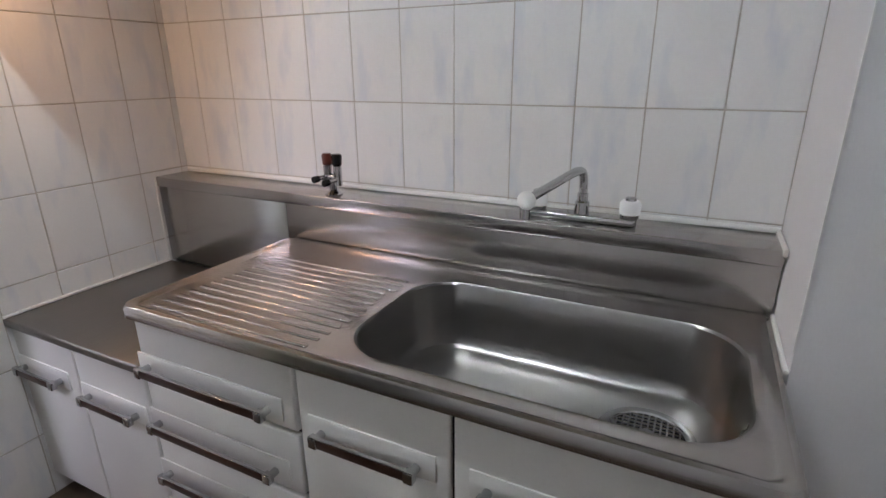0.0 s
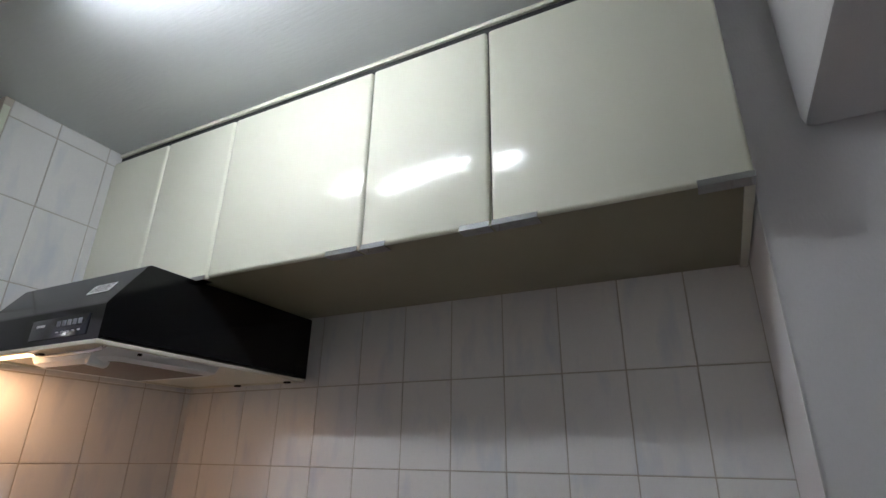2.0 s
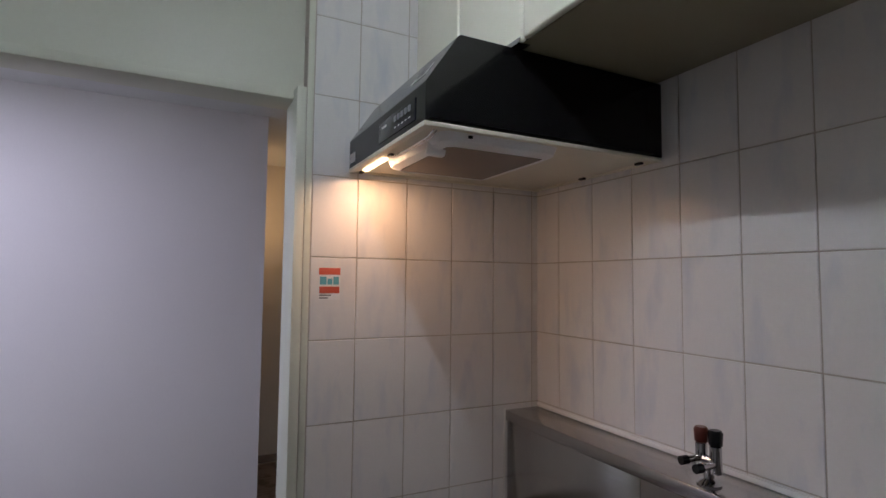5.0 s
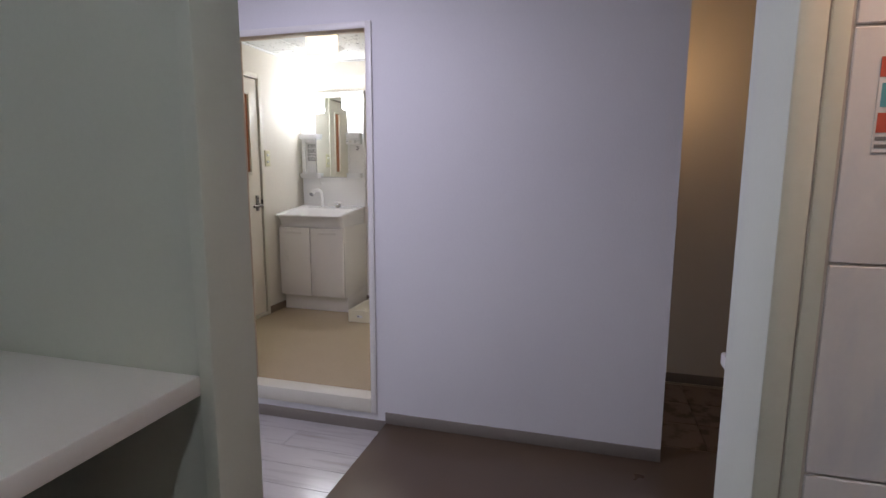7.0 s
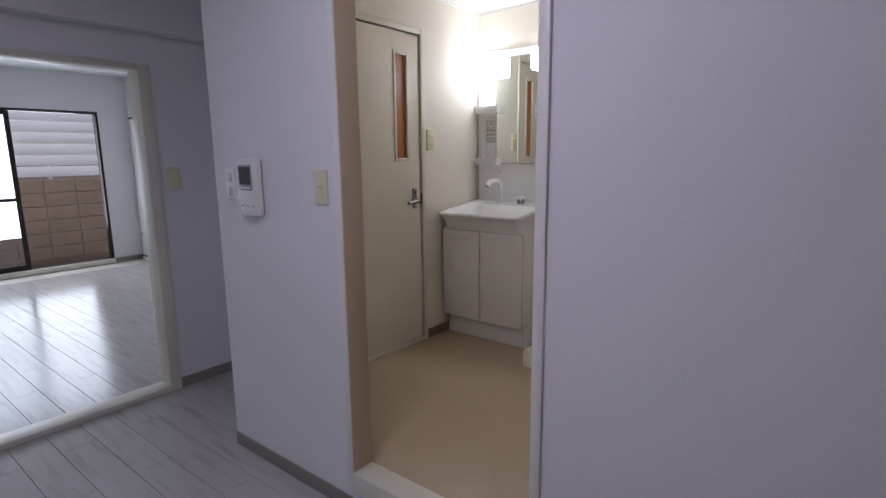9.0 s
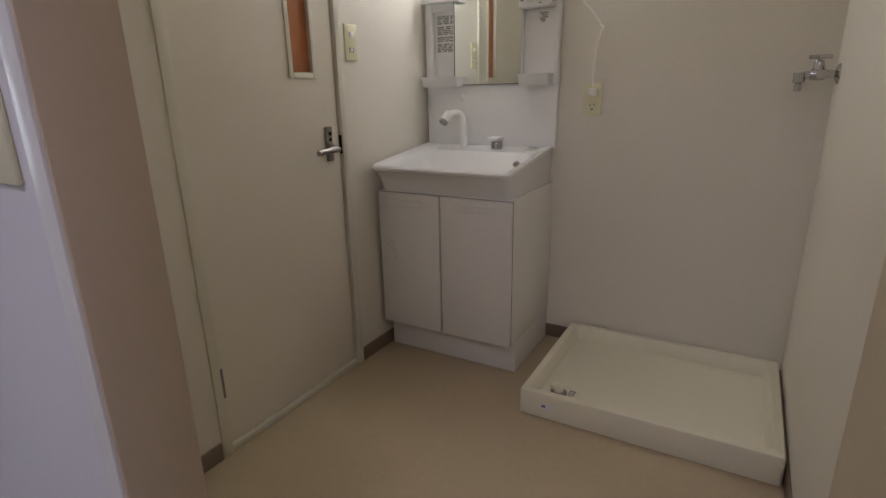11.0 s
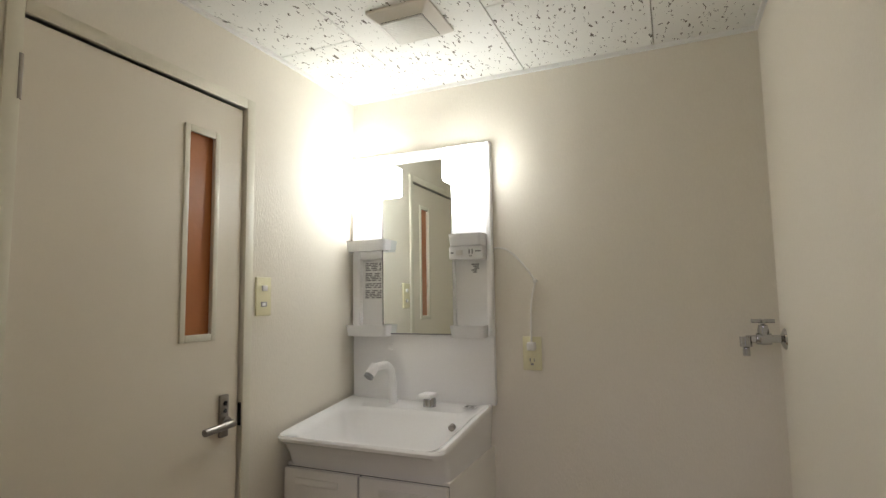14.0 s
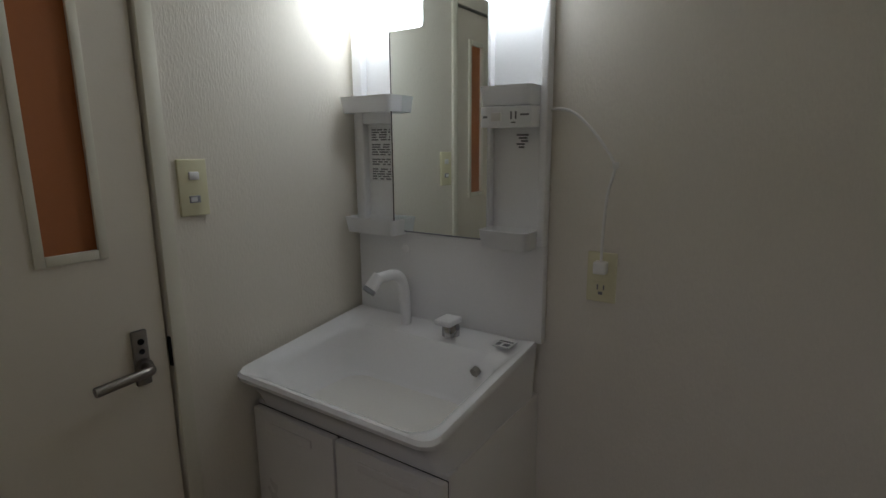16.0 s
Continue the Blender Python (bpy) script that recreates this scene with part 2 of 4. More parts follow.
def pipe(points, r, n=14, rounds=2, bm=None):
    """A round pipe along points, with corners smoothed."""
    pts = [Vector(p) for p in points]
    for _ in range(rounds):
        out = [pts[0]]
        for a, b in zip(pts, pts[1:]):
            out += [a.lerp(b, 0.25), a.lerp(b, 0.75)]
        pts = out + [pts[-1]]
    bm = bm or bmesh.new()
    rings, up = [], None
    for i, p in enumerate(pts):
        d = (pts[min(i + 1, len(pts) - 1)] - pts[max(i - 1, 0)]).normalized()
        if up is None:
            up = d.orthogonal().normalized()
        up = (up - d * up.dot(d)).normalized()
        side = d.cross(up)
        rings.append([bm.verts.new(p + r * (math.cos(2 * math.pi * k / n) * up + math.sin(2 * math.pi * k / n) * side)) for k in range(n)])
    for a, b in zip(rings, rings[1:]):
        for k in range(n):
            bm.faces.new((a[k], a[(k + 1) % n], b[(k + 1) % n], b[k]))
    bm.faces.new(rings[0]); bm.faces.new(rings[-1])
    return bm


def rrect(x0, x1, y0, y1, r, z, n=8):
    """A rounded rectangle's outline; z may be a function of x and y."""
    pts = []
    for cx, cy, a0 in ((x1 - r, y1 - r, 0), (x0 + r, y1 - r, 90), (x0 + r, y0 + r, 180), (x1 - r, y0 + r, 270)):
        for k in range(n + 1):
            a = radians(a0 + 90 * k / n)
            x, y = cx + r * math.cos(a), cy + r * math.sin(a)
            pts.append((x, y, z(x, y) if callable(z) else z))
    return pts


def loft(*loops, close=True):
    bm = bmesh.new()
    rings = [[bm.verts.new(p) for p in loop] for loop in loops]
    for a, b in zip(rings, rings[1:]):
        for i in range(len(a)):
            bm.faces.new((a[i], a[(i + 1) % len(a)], b[(i + 1) % len(a)], b[i]))
    if close:
        bm.faces.new(rings[-1])
    return bm


def extruded(profile, lo, hi, axis="x"):
    """A prism: profile of (a, b) pairs drawn across the axis."""
    bm = bmesh.new()
    def at(v, a, b):
        return (v, a, b) if axis == "x" else (a, v, b) if axis == "y" else (a, b, v)
    one, two = [[bm.verts.new(at(v, a, b)) for a, b in profile] for v in (lo, hi)]
    k = len(profile)
    for i in range(k):
        bm.faces.new((one[i], one[(i + 1) % k], two[(i + 1) % k], two[i]))
    bm.faces.new(one); bm.faces.new(two)
    return bm


def structure(name, label, material, *spans, bevel=0.0, category="wall"):
    return solid(name, boxes(*spans, bevel=bevel), material, label, category, "structure", smooth=bevel > 0)


# ---- the large structure ----
KF, WF = 0.05, 0.165          # raised kitchen floor, washroom floor
KC, WC = 2.568, 2.318          # their ceilings
HX = -1.748                   # hall face of the washroom wall
WX, WL, WR = -3.69, -3.664, -2.105   # washroom: back, door side, tap side

structure("floor", "pale grey wood-look floor of hall and living room", GROUT, (-3.6, 0.6, -9.3, -2.08, -0.12, -0.008), category="floor")
structure("floor_kitchen", "dark brown vinyl floor of kitchen and entry hall", BROWNFLOOR, (-1.9, -0.0, -2.08, 1.0, -0.12, KF), (0.0, 3.0, -2.7, 0.1, -0.12, KF), bevel=0.004, category="floor")
structure("floor_entry", "dark jointing bed of the tiled entry floor", GROUT, (-3.2, -1.9, -0.74, 1.0, -0.2, -0.112), category="floor")
structure("floor_washroom", "glossy beige vinyl floor of the washroom", VINYL, (WX, -1.79, WL, WR, -0.05, WF), category="floor")
structure("ceiling", "white paper ceiling of hall and entry", CEIL, (-3.3, -0.12, -4.72, 1.1, 2.45, 2.55), category="ceiling")
structure("ceiling_kitchen", "white ribbed paper ceiling of the kitchen", CEIL, (-0.12, 3.0, -2.7, 0.1, KC, KC + 0.1), category="ceiling")

# kitchen shell
wall_back = structure("wall_kitchen_back", "grey grout wall behind pale marbled kitchen tiles", GROUT, (-0.12, 2.0, -0.008, 0.1, -0.1, 2.6))
JR, JL, LT = -0.862, -1.721, 2.03   # doorway to the hall
wall_left = structure("wall_kitchen_left", "grouted wall end behind the range hood tiles", GROUT, (-0.145, 0.008, JR, -0.008, -0.1, 2.6))
structure("wall_doorway", "pale greenish painted wall above and beside doorway", KWALL, (-0.145, -0.045, JL, JR, LT, 2.6), (-0.145, -0.045, -2.7, JL, -0.1, 2.6))
structure("wall_kitchen_right", "plain white return wall beside the sink", WALL, (1.947, 2.0, -0.4, 0.0, -0.1, 2.6))
structure("wall_kitchen_front", "plain white kitchen wall to the right of sink", WALL, (2.0, 3.0, -0.4, -0.3, -0.1, 2.6))
structure("wall_kitchen_end", "plain white kitchen end wall", WALL, (2.9, 3.0, -2.7, -0.4, -0.1, 2.6))
structure("wall_kitchen_rear", "plain white wall behind the kitchen", WALL, (-0.12, 3.0, -2.8, -2.7, -0.1, 2.6))
structure("wall_beam", "white boxed beam under the kitchen ceiling", WALL, (2.04, 2.6, -0.80, -0.4, 2.12, KC), bevel=0.02, category="beam")
structure("trim_doorway", "pale greenish door lining of the kitchen doorway", KWALL, (-0.155, 0.012, JR - 0.03, JR - 0.001, 0.0, LT - 0.001), (-0.155, -0.035, JL + 0.001, JL + 0.03, 0.0, LT - 0.001), (-0.155, -0.035, JL + 0.03, JR - 0.03, LT - 0.03, LT - 0.001), bevel=0.003, category="door frame")
structure("trim_tile_edge", "pale strip beside the wall tiles", KWALL, (0.001, 0.011, JR + 0.001, JR + 0.02, KF, 2.539), bevel=0.002, category="trim")
structure("trim_corner", "white sealant line down the wall corner", CAULK, (1.9445, 1.9465, -0.4025, -0.396, 0.9, 1.99), category="trim")

# washroom, hall, entry and living room shell
WOL, WOR, WOT = -2.935, -2.13, 2.062
structure("wall_hall", "plain white wall between hall and washroom", WALL, (HX - 0.055, HX, WOL, WOR, WOT, 2.6), (HX - 0.055, HX, -3.75, WOL, -0.1, 2.6), (HX - 0.055, HX, WOR, -0.735, -0.1, 2.6), (HX - 0.055, HX, WOL, WOR, -0.1, 0.1), bevel=0.0)
structure("wall_entry_side", "white return wall beside the entry", WALL, (-3.3, HX - 0.055, -0.835, -0.735, -0.2, 2.6))
structure("wall_alcove", "white wall of the hall alcove", WALL, (-2.5, HX - 0.055, -3.75, WL - 0.04, -0.1, 2.6), (-2.5, -2.4, -4.6, -3.75, -0.1, 2.6))
structure("wall_washroom_back", "cream papered wall behind the washstand", CREAM, (WX - 0.1, WX, WL - 0.1, WR + 0.1, -0.1, 2.6))
structure("wall_washroom_tap", "cream papered wall with the laundry tap", CREAM, (WX, HX - 0.055, WR, WR + 0.08, -0.1, 2.6))
DX0, DX1, DZ0, DZ1 = -3.05, -2.4, 0.188, 2.075
structure("wall_washroom_door", "cream papered wall round the bathroom door", CREAM, (WX, DX0, WL - 0.04, WL, -0.1, 2.6), (DX1, HX - 0.055, WL - 0.04, WL, -0.1, 2.6), (DX0, DX1, WL - 0.04, WL, DZ1, 2.6), (DX0, DX1, WL - 0.04, WL, -0.1, 0.165))
structure("wall_washroom_entry", "cream papered inner face of the washroom entry wall", CREAM, (HX - 0.059, HX - 0.055, WL, WOL - 0.03, WF, WC), (HX - 0.059, HX - 0.055, WOL - 0.03, WR, WOT + 0.03, WC))
structure("wall_bathroom", "plain dark bathroom shell behind the door", CREAM, (WX, -2.5, WL - 0.9, WL - 0.8, -0.1, 2.6))
structure("trim_washroom_opening", "tan reveal of the washroom opening", TAN, (HX - 0.088, HX + 0.008, WOL + 0.006, WOL + 0.03, 0.178, WOT - 0.006), (HX - 0.066, HX + 0.008, WOR - 0.03, WOR - 0.006, 0.178, WOT - 0.006), (HX - 0.066, HX + 0.008, WOL + 0.03, WOR - 0.03, WOT - 0.03, WOT - 0.006), bevel=0.003, category="door frame")
structure("trim_washroom_casing", "thin white casing round the washroom opening", WHITE, (HX + 0.0005, HX + 0.012, WOL - 0.004, WOL + 0.027, 0.1, WOT + 0.004), (HX + 0.0005, HX + 0.012, WOR - 0.027, WOR + 0.004, 0.1, WOT + 0.004), (HX + 0.0005, HX + 0.012, WOL + 0.027, WOR - 0.027, WOT - 0.027, WOT + 0.004), bevel=0.002, category="door frame")
structure("trim_washroom_sill", "cream painted threshold of the washroom opening", PAINT, (HX - 0.088, HX + 0.014, WOL + 0.027, WOR - 0.027, 0.1, 0.178), bevel=0.004, category="threshold")
structure("wall_entry", "beige wall at the back of the entry", CREAM, (-3.3, -3.17, -0.735, 1.1, -0.2, 2.6), (-3.3, 0.0, 1.0, 1.1, -0.2, 2.6))
structure("wall_hall_entry", "white hall wall beside the shoe cabinet", WALL, (-0.12, -0.0, 0.0, 1.0, -0.1, 2.6))
structure("trim_entry", "dark brown frame at the front door", BROWNFLOOR, (-3.17, -2.95, 0.3, 0.36, -0.11, 2.05), (-3.17, -2.95, 0.36, 1.0, 2.0, 2.05), bevel=0.003, category="door frame")
LX = -1.88
structure("wall_living", "white wall with a wide opening to living room", WALL, (-3.6, LX, -4.7, -4.6, -0.1, 2.6), (LX, 0.2, -4.7, -4.6, 1.86, 2.6), (0.2, 0.7, -4.7, -4.6, -0.1, 2.6))
structure("wall_hall_ledge", "white boxed beam above the living room opening", WALL, (-2.4, 0.0, -4.6, -4.5, 2.02, 2.45), bevel=0.004, category="beam")
structure("trim_living", "grey painted frame of the living room opening", PAINT, (LX, LX + 0.065, -4.715, -4.585, 0.03, 1.86), (LX + 0.065, 0.2, -4.715, -4.585, 1.83, 1.86), (LX, 0.2, -4.715, -4.585, 0.0, 0.03), bevel=0.003, category="door frame")
structure("wall_living_room", "white living room walls with a wide window opening", WALL, (-3.7, -3.56, -9.3, -4.7, -0.1, 2.6), (0.5, 0.6, -9.3, -2.7, -0.1, 2.6), (-3.6, -3.2, -9.3, -9.2, -0.1, 2.6), (-3.2, -0.4, -9.3, -9.2, 1.95, 2.6), (-0.4, 0.6, -9.3, -9.2, -0.1, 2.6), (-3.2, -0.4, -9.3, -9.2, -0.1, 0.04))
structure("ceiling_living", "white living room ceiling", CEIL, (-3.7, 0.6, -9.3, -4.7, 2.4, 2.5), category="ceiling")
structure("wall_hall_end", "white end wall of the hall", WALL, (-0.12, 0.6, -2.9, -2.8, -0.1, 2.6))

structure("baseboard_hall", "taupe vinyl baseboard along the hall", BASE, (HX, HX + 0.008, -3.75, -2.084, 0.0, 0.062), (HX, HX + 0.008, -2.08, -0.735, KF, KF + 0.06), (-2.4, LX - 0.002, -4.6, -4.592, 0.0, 0.06), (-3.17, -3.162, -0.73, 0.3, -0.105, -0.04), (-3.55, -3.2, -9.2, -9.192, 0.0, 0.06), bevel=0.001, category="baseboard")
structure("baseboard_washroom", "brown vinyl baseboard of the washroom", WBASE, (WX, -3.09, WL, WL + 0.008, WF, WF + 0.06), (-2.36, HX - 0.06, WL, WL + 0.008, WF, WF + 0.06), (WX, WX + 0.008, WL, WR, WF, WF + 0.06), (WX + 0.008, HX - 0.075, WR - 0.008, WR, WF, WF + 0.06), bevel=0.001, category="baseboard")
structure("trim_cove", "white moulding round the washroom ceiling", CAULK, (WX, HX - 0.055, WL, WL + 0.012, WC - 0.014, WC - 0.001), (WX, WX + 0.012, WL + 0.012, WR - 0.012, WC - 0.014, WC - 0.001), (WX, HX - 0.055, WR - 0.012, WR, WC - 0.014, WC - 0.001), category="trim")

structure("trim_pocket", "tan door pocket panel inside the washroom", TAN, (-2.32, HX - 0.068, WR - 0.055, WR, WF, 2.03), bevel=0.003, category="panel")

# pitted ceiling boards with open joints
spans = []
ys = [WL, -3.348, -2.885, -2.422, WR]
for i, (a, b) in enumerate(zip(ys, ys[1:])):
    x = WX if i % 2 else -3.205 - 0.91
    while x < HX - 0.055:
        x0, x1 = max(x, WX), min(x + 0.91, HX - 0.055)
        if x1 > x0:
            spans.append((x0 + 0.0015, x1 - 0.0015, a + 0.0015, b - 0.0015, WC, WC + 0.012))
        x += 0.91
solid("ceiling_washroom", boxes(*spans, bevel=0.0015, seg=1), PITTED, "white pitted acoustic ceiling boards with fine joints", "ceiling", "structure", smooth=False)
structure("ceiling_backing", "dark backing above the ceiling boards", GROUT, (WX - 0.1, HX - 0.056, WL, WR + 0.08, WC + 0.012, WC + 0.1), category="ceiling")


# ---- kitchen things ----
def bar_handle(parent, x0, x1, y, z):
    """Chrome-ended dark bar on two posts."""
    h = part("handle", boxes((x0 + 0.016, x1 - 0.016, y - 0.034, y - 0.024, z - 0.012, z + 0.010), bevel=0.003), BROWNBAR, parent, "dark brown bar handle with chrome ends")
    bm = boxes((x0, x1, y - 0.035, y - 0.026, z + 0.010, z + 0.0125), (x0, x0 + 0.02, y - 0.037, y - 0.02, z - 0.013, z + 0.012), (x1 - 0.02, x1, y - 0.037, y - 0.02, z - 0.013, z + 0.012), bevel=0.0025)
    for x in (x0 + 0.01, x1 - 0.01):
        rod((x, y - 0.024, z), (x, y, z), 0.009, bm=bm)
    part("handle_mount", bm, CHROME, h)


def front_panel(name, parent, x0, x1, y, z0, z1, handle_z, hx0, hx1):
    """A white door or drawer front with a raised field behind its handle."""
    p = part(name, boxes((x0 + 0.002, x1 - 0.002, y, y + 0.018, z0 + 0.002, z1 - 0.002), bevel=0.006, seg=3), WHITE, parent)
    part("field", boxes((hx0 - 0.025, hx1 + 0.03, y - 0.0035, y + 0.002, handle_z - 0.022, handle_z + 0.036), bevel=0.003, seg=2), WHITE, p)
    bar_handle(p, hx0, hx1, y, handle_z)
    return p


FY = -0.685
gas = thing("stove_cabinet", (0.3, -0.4, KF), "low white two-door stove cabinet with worn steel top", "cabinet")
part("body", boxes((0.004, 0.598, FY + 0.02, -0.004, 0.12, 0.655), bevel=0.002), WHITE, gas)
part("plinth", boxes((0.006, 0.597, FY + 0.05, -0.02, KF, 0.119), bevel=0.002), GREYP, gas)
part("top", boxes((0.003, 0.602, FY - 0.014, -0.142, 0.656, 0.682), bevel=0.006, seg=3), DULL, gas, "dull grey steel stove top")
front_panel("door", gas, 0.004, 0.300, FY, 0.125, 0.652, 0.527, 0.03, 0.225)
front_panel("door", gas, 0.302, 0.598, FY, 0.125, 0.652, 0.515, 0.335, 0.552)

unit = thing("sink_cabinet", (1.27, -0.4, KF), "white enamel sink cabinet with drawers and doors", "cabinet")
part("body", boxes((0.606, 1.942, FY + 0.02, -0.004, 0.12, 0.60), (0.606, 0.624, FY + 0.02, -0.15, 0.60, 0.82), (1.926, 1.942, FY + 0.02, -0.15, 0.60, 0.82), bevel=0.002), WHITE, unit)
# Black sheet behind the fronts, painting shade into their gaps.
part("door_gap", boxes((0.608, 1.94, FY + 0.0183, FY + 0.0197, 0.125, 0.812), bevel=0), DARK, unit)
part("plinth", boxes((0.608, 1.94, FY + 0.05, -0.02, KF, 0.119), bevel=0.002), GREYP, unit)
for z0, z1, hz in ((0.642, 0.812, 0.682), (0.478, 0.638, 0.523), (0.318, 0.474, 0.368), (0.125, 0.314, 0.24)):
    front_panel("drawer", unit, 0.606, 1.090, FY, z0, z1, hz, 0.625, 1.024)
front_panel("door", unit, 1.094, 1.438, FY, 0.125, 0.812, 0.668, 1.145, 1.38)
front_panel("door", unit, 1.442, 1.942, FY, 0.125, 0.812, 0.668, 1.50, 1.74)

# steel upstand with its broad ledge
ledge = thing("splash_ledge", (1.0, -0.07, 0.68), "brushed steel upstand with broad ledge behind the sink", "backsplash")
part("ledge", boxes((0.004, 1.944, -0.150, -0.006, 0.965, 1.0), bevel=0.004, seg=3), STEEL, ledge)
part("upstand", boxes((0.005, 0.604, -0.139, -0.008, 0.683, 0.964), (0.604, 1.943, -0.139, -0.008, 0.82, 0.964), bevel=0.002), STEEL, ledge)
structure("trim_sealant", "white sealant bead along ledge and stove top", CAULK, (0.0105, 1.945, -0.0145, -0.0065, 1.0, 1.014), (0.011, 0.017, -0.70, -0.15, 0.682, 0.692), (0.011, 0.017, -0.157, -0.149, 0.69, 1.006), (1.937, 1.946, -0.16, -0.01, 0.99, 1.008), (1.938, 1.9465, -0.40, -0.15, 0.852, 0.862), bevel=0.003, category="trim")

top = thing("kitchen_sink", (1.27, -0.42, 0.82), "brushed steel sink top with ribbed drainboard and deep bowl", "sink")
sx0, sx1, sy0, sy1 = 0.602, 1.943, -0.712, -0.1395
bx0, bx1, by0, by1 = 1.165, 1.888, -0.648, -0.245
part("worktop", loft(
    rrect(sx0 + 0.012, sx1 - 0.004, sy0 + 0.014, sy1, 0.02, 0.815),
    rrect(sx0, sx1, sy0, sy1, 0.03, 0.822), rrect(sx0, sx1, sy0, sy1, 0.03, 0.842),
    rrect(sx0 + 0.005, sx1 - 0.005, sy0 + 0.005, sy1 - 0.002, 0.03, 0.852), rrect(sx0 + 0.014, sx1 - 0.014, sy0 + 0.014, sy1 - 0.006, 0.03, 0.854),
    rrect(sx0 + 0.026, sx1 - 0.024, sy0 + 0.024, sy1 - 0.03, 0.03, 0.847), rrect(sx0 + 0.034, sx1 - 0.03, sy0 + 0.03, sy1 - 0.04, 0.03, 0.845),
    rrect(bx0 - 0.012, bx1 + 0.012, by0 - 0.012, by1 + 0.012, 0.125, 0.845),
    rrect(bx0 - 0.004, bx1 + 0.004, by0 - 0.004, by1 + 0.004, 0.12, 0.847), close=False), STEEL, top)
part("bowl", loft(
    rrect(bx0 - 0.004, bx1 + 0.004, by0 - 0.004, by1 + 0.004, 0.12, 0.8468), rrect(bx0, bx1, by0, by1, 0.12, 0.842),
    rrect(bx0 + 0.006, bx1 - 0.006, by0 + 0.006, by1 - 0.006, 0.115, 0.76), rrect(bx0 + 0.012, bx1 - 0.012, by0 + 0.012, by1 - 0.012, 0.11, 0.71),
    rrect(bx0 + 0.022, bx1 - 0.022, by0 + 0.022, by1 - 0.022, 0.10, 0.686), rrect(bx0 + 0.042, bx1 - 0.042, by0 + 0.042, by1 - 0.042, 0.085, 0.675),
    rrect(bx0 + 0.07, bx1 - 0.07, by0 + 0.07, by1 - 0.07, 0.06, 0.672)), BOWL, top, "deep satin steel bowl")
for k in range(13):
    y = -0.665 + 0.031 * k
    end = 1.135 - 0.0 * k + (0.02 if k > 9 else 0)
    part("drain_rib", boxes((0.66 + 0.004 * k, end - 0.0035 * abs(k - 5) , y - 0.006, y + 0.006, 0.842, 0.848), bevel=0.0029, seg=3), STEEL, top)
strainer = part("strainer", turned([(0.094, 0.0), (0.094, 0.003), (0.086, 0.005), (0.078, 0.003), (0.074, 0.0015)], (1.738, -0.425, 0.6725)), CHROME, top, "round chrome strainer with a dark basket")
part("basket", turned([(0.073, 0), (0.073, 0.002), (0.001, 0.0021)], (1.738, -0.425, 0.6732)), BLACK, strainer)
bm = bmesh.new()
for k in range(-5, 6):
    w = math.sqrt(0.068 ** 2 - (0.012 * k) ** 2)
    rod((1.738 - w, -0.425 + 0.012 * k, 0.6765), (1.738 + w, -0.425 + 0.012 * k, 0.6765), 0.0026, n=8, bm=bm)
    rod((1.738 + 0.012 * k, -0.425 - w, 0.6765), (1.738 + 0.012 * k, -0.425 + w, 0.6765), 0.0026, n=8, bm=bm)
tagged(part("grid", bm, CHROME, strainer), kind="stuff")
part("grid_hub", turned([(0.016, 0), (0.016, 0.003), (0.008, 0.005)], (1.738, -0.425, 0.678)), CHROME, strainer)
part("lift_ring", pipe([(1.668, -0.405, 0.677), (1.672, -0.43, 0.705), (1.690, -0.47, 0.677)], 0.003), CHROME, strainer)

cock = thing("gas_cock", (0.775, -0.110, 1.0), "chrome twin gas cock with red and black knobs", "gas cock")
part("base", turned([(0.026, 0), (0.026, 0.004), (0.018, 0.012), (0.011, 0.016), (0.011, 0.05)], (0.775, -0.110, 1.0)), CHROME, cock)
part("body", rod((0.757, -0.110, 1.052), (0.793, -0.110, 1.052), 0.012, bm=rod((0.757, -0.110, 1.04), (0.757, -0.110, 1.088), 0.0125, bm=rod((0.793, -0.110, 1.03), (0.793, -0.110, 1.088), 0.0125))), CHROME, cock)
part("outlet", rod((0.757, -0.117, 1.055), (0.748, -0.153, 1.053), 0.0075), CHROME, cock)
part("outlet", rod((0.793, -0.117, 1.05), (0.787, -0.155, 1.046), 0.0075), CHROME, cock)
part("outlet_cap", rod((0.749, -0.147, 1.053), (0.746, -0.165, 1.052), 0.010), BLACK, cock)
part("outlet_cap", rod((0.787, -0.149, 1.046), (0.785, -0.167, 1.045), 0.010), BLACK, cock)
part("knob", turned([(0.010, 0), (0.014, 0.003), (0.016, 0.03), (0.012, 0.036)], (0.757, -0.110, 1.088), n=10), BLACKR, cock, "dark red knob")
part("knob", turned([(0.010, 0), (0.014, 0.003), (0.016, 0.03), (0.012, 0.036)], (0.793, -0.110, 1.088), n=10), BLACK, cock, "black knob")

tap = thing("kitchen_tap", (1.51, -0.075, 1.0), "chrome two-handle kitchen tap with swivel spout", "tap")
part("bridge", boxes((1.385, 1.64, -0.105, -0.055, 1.0, 1.018), bevel=0.006, seg=3), CHROME, tap)
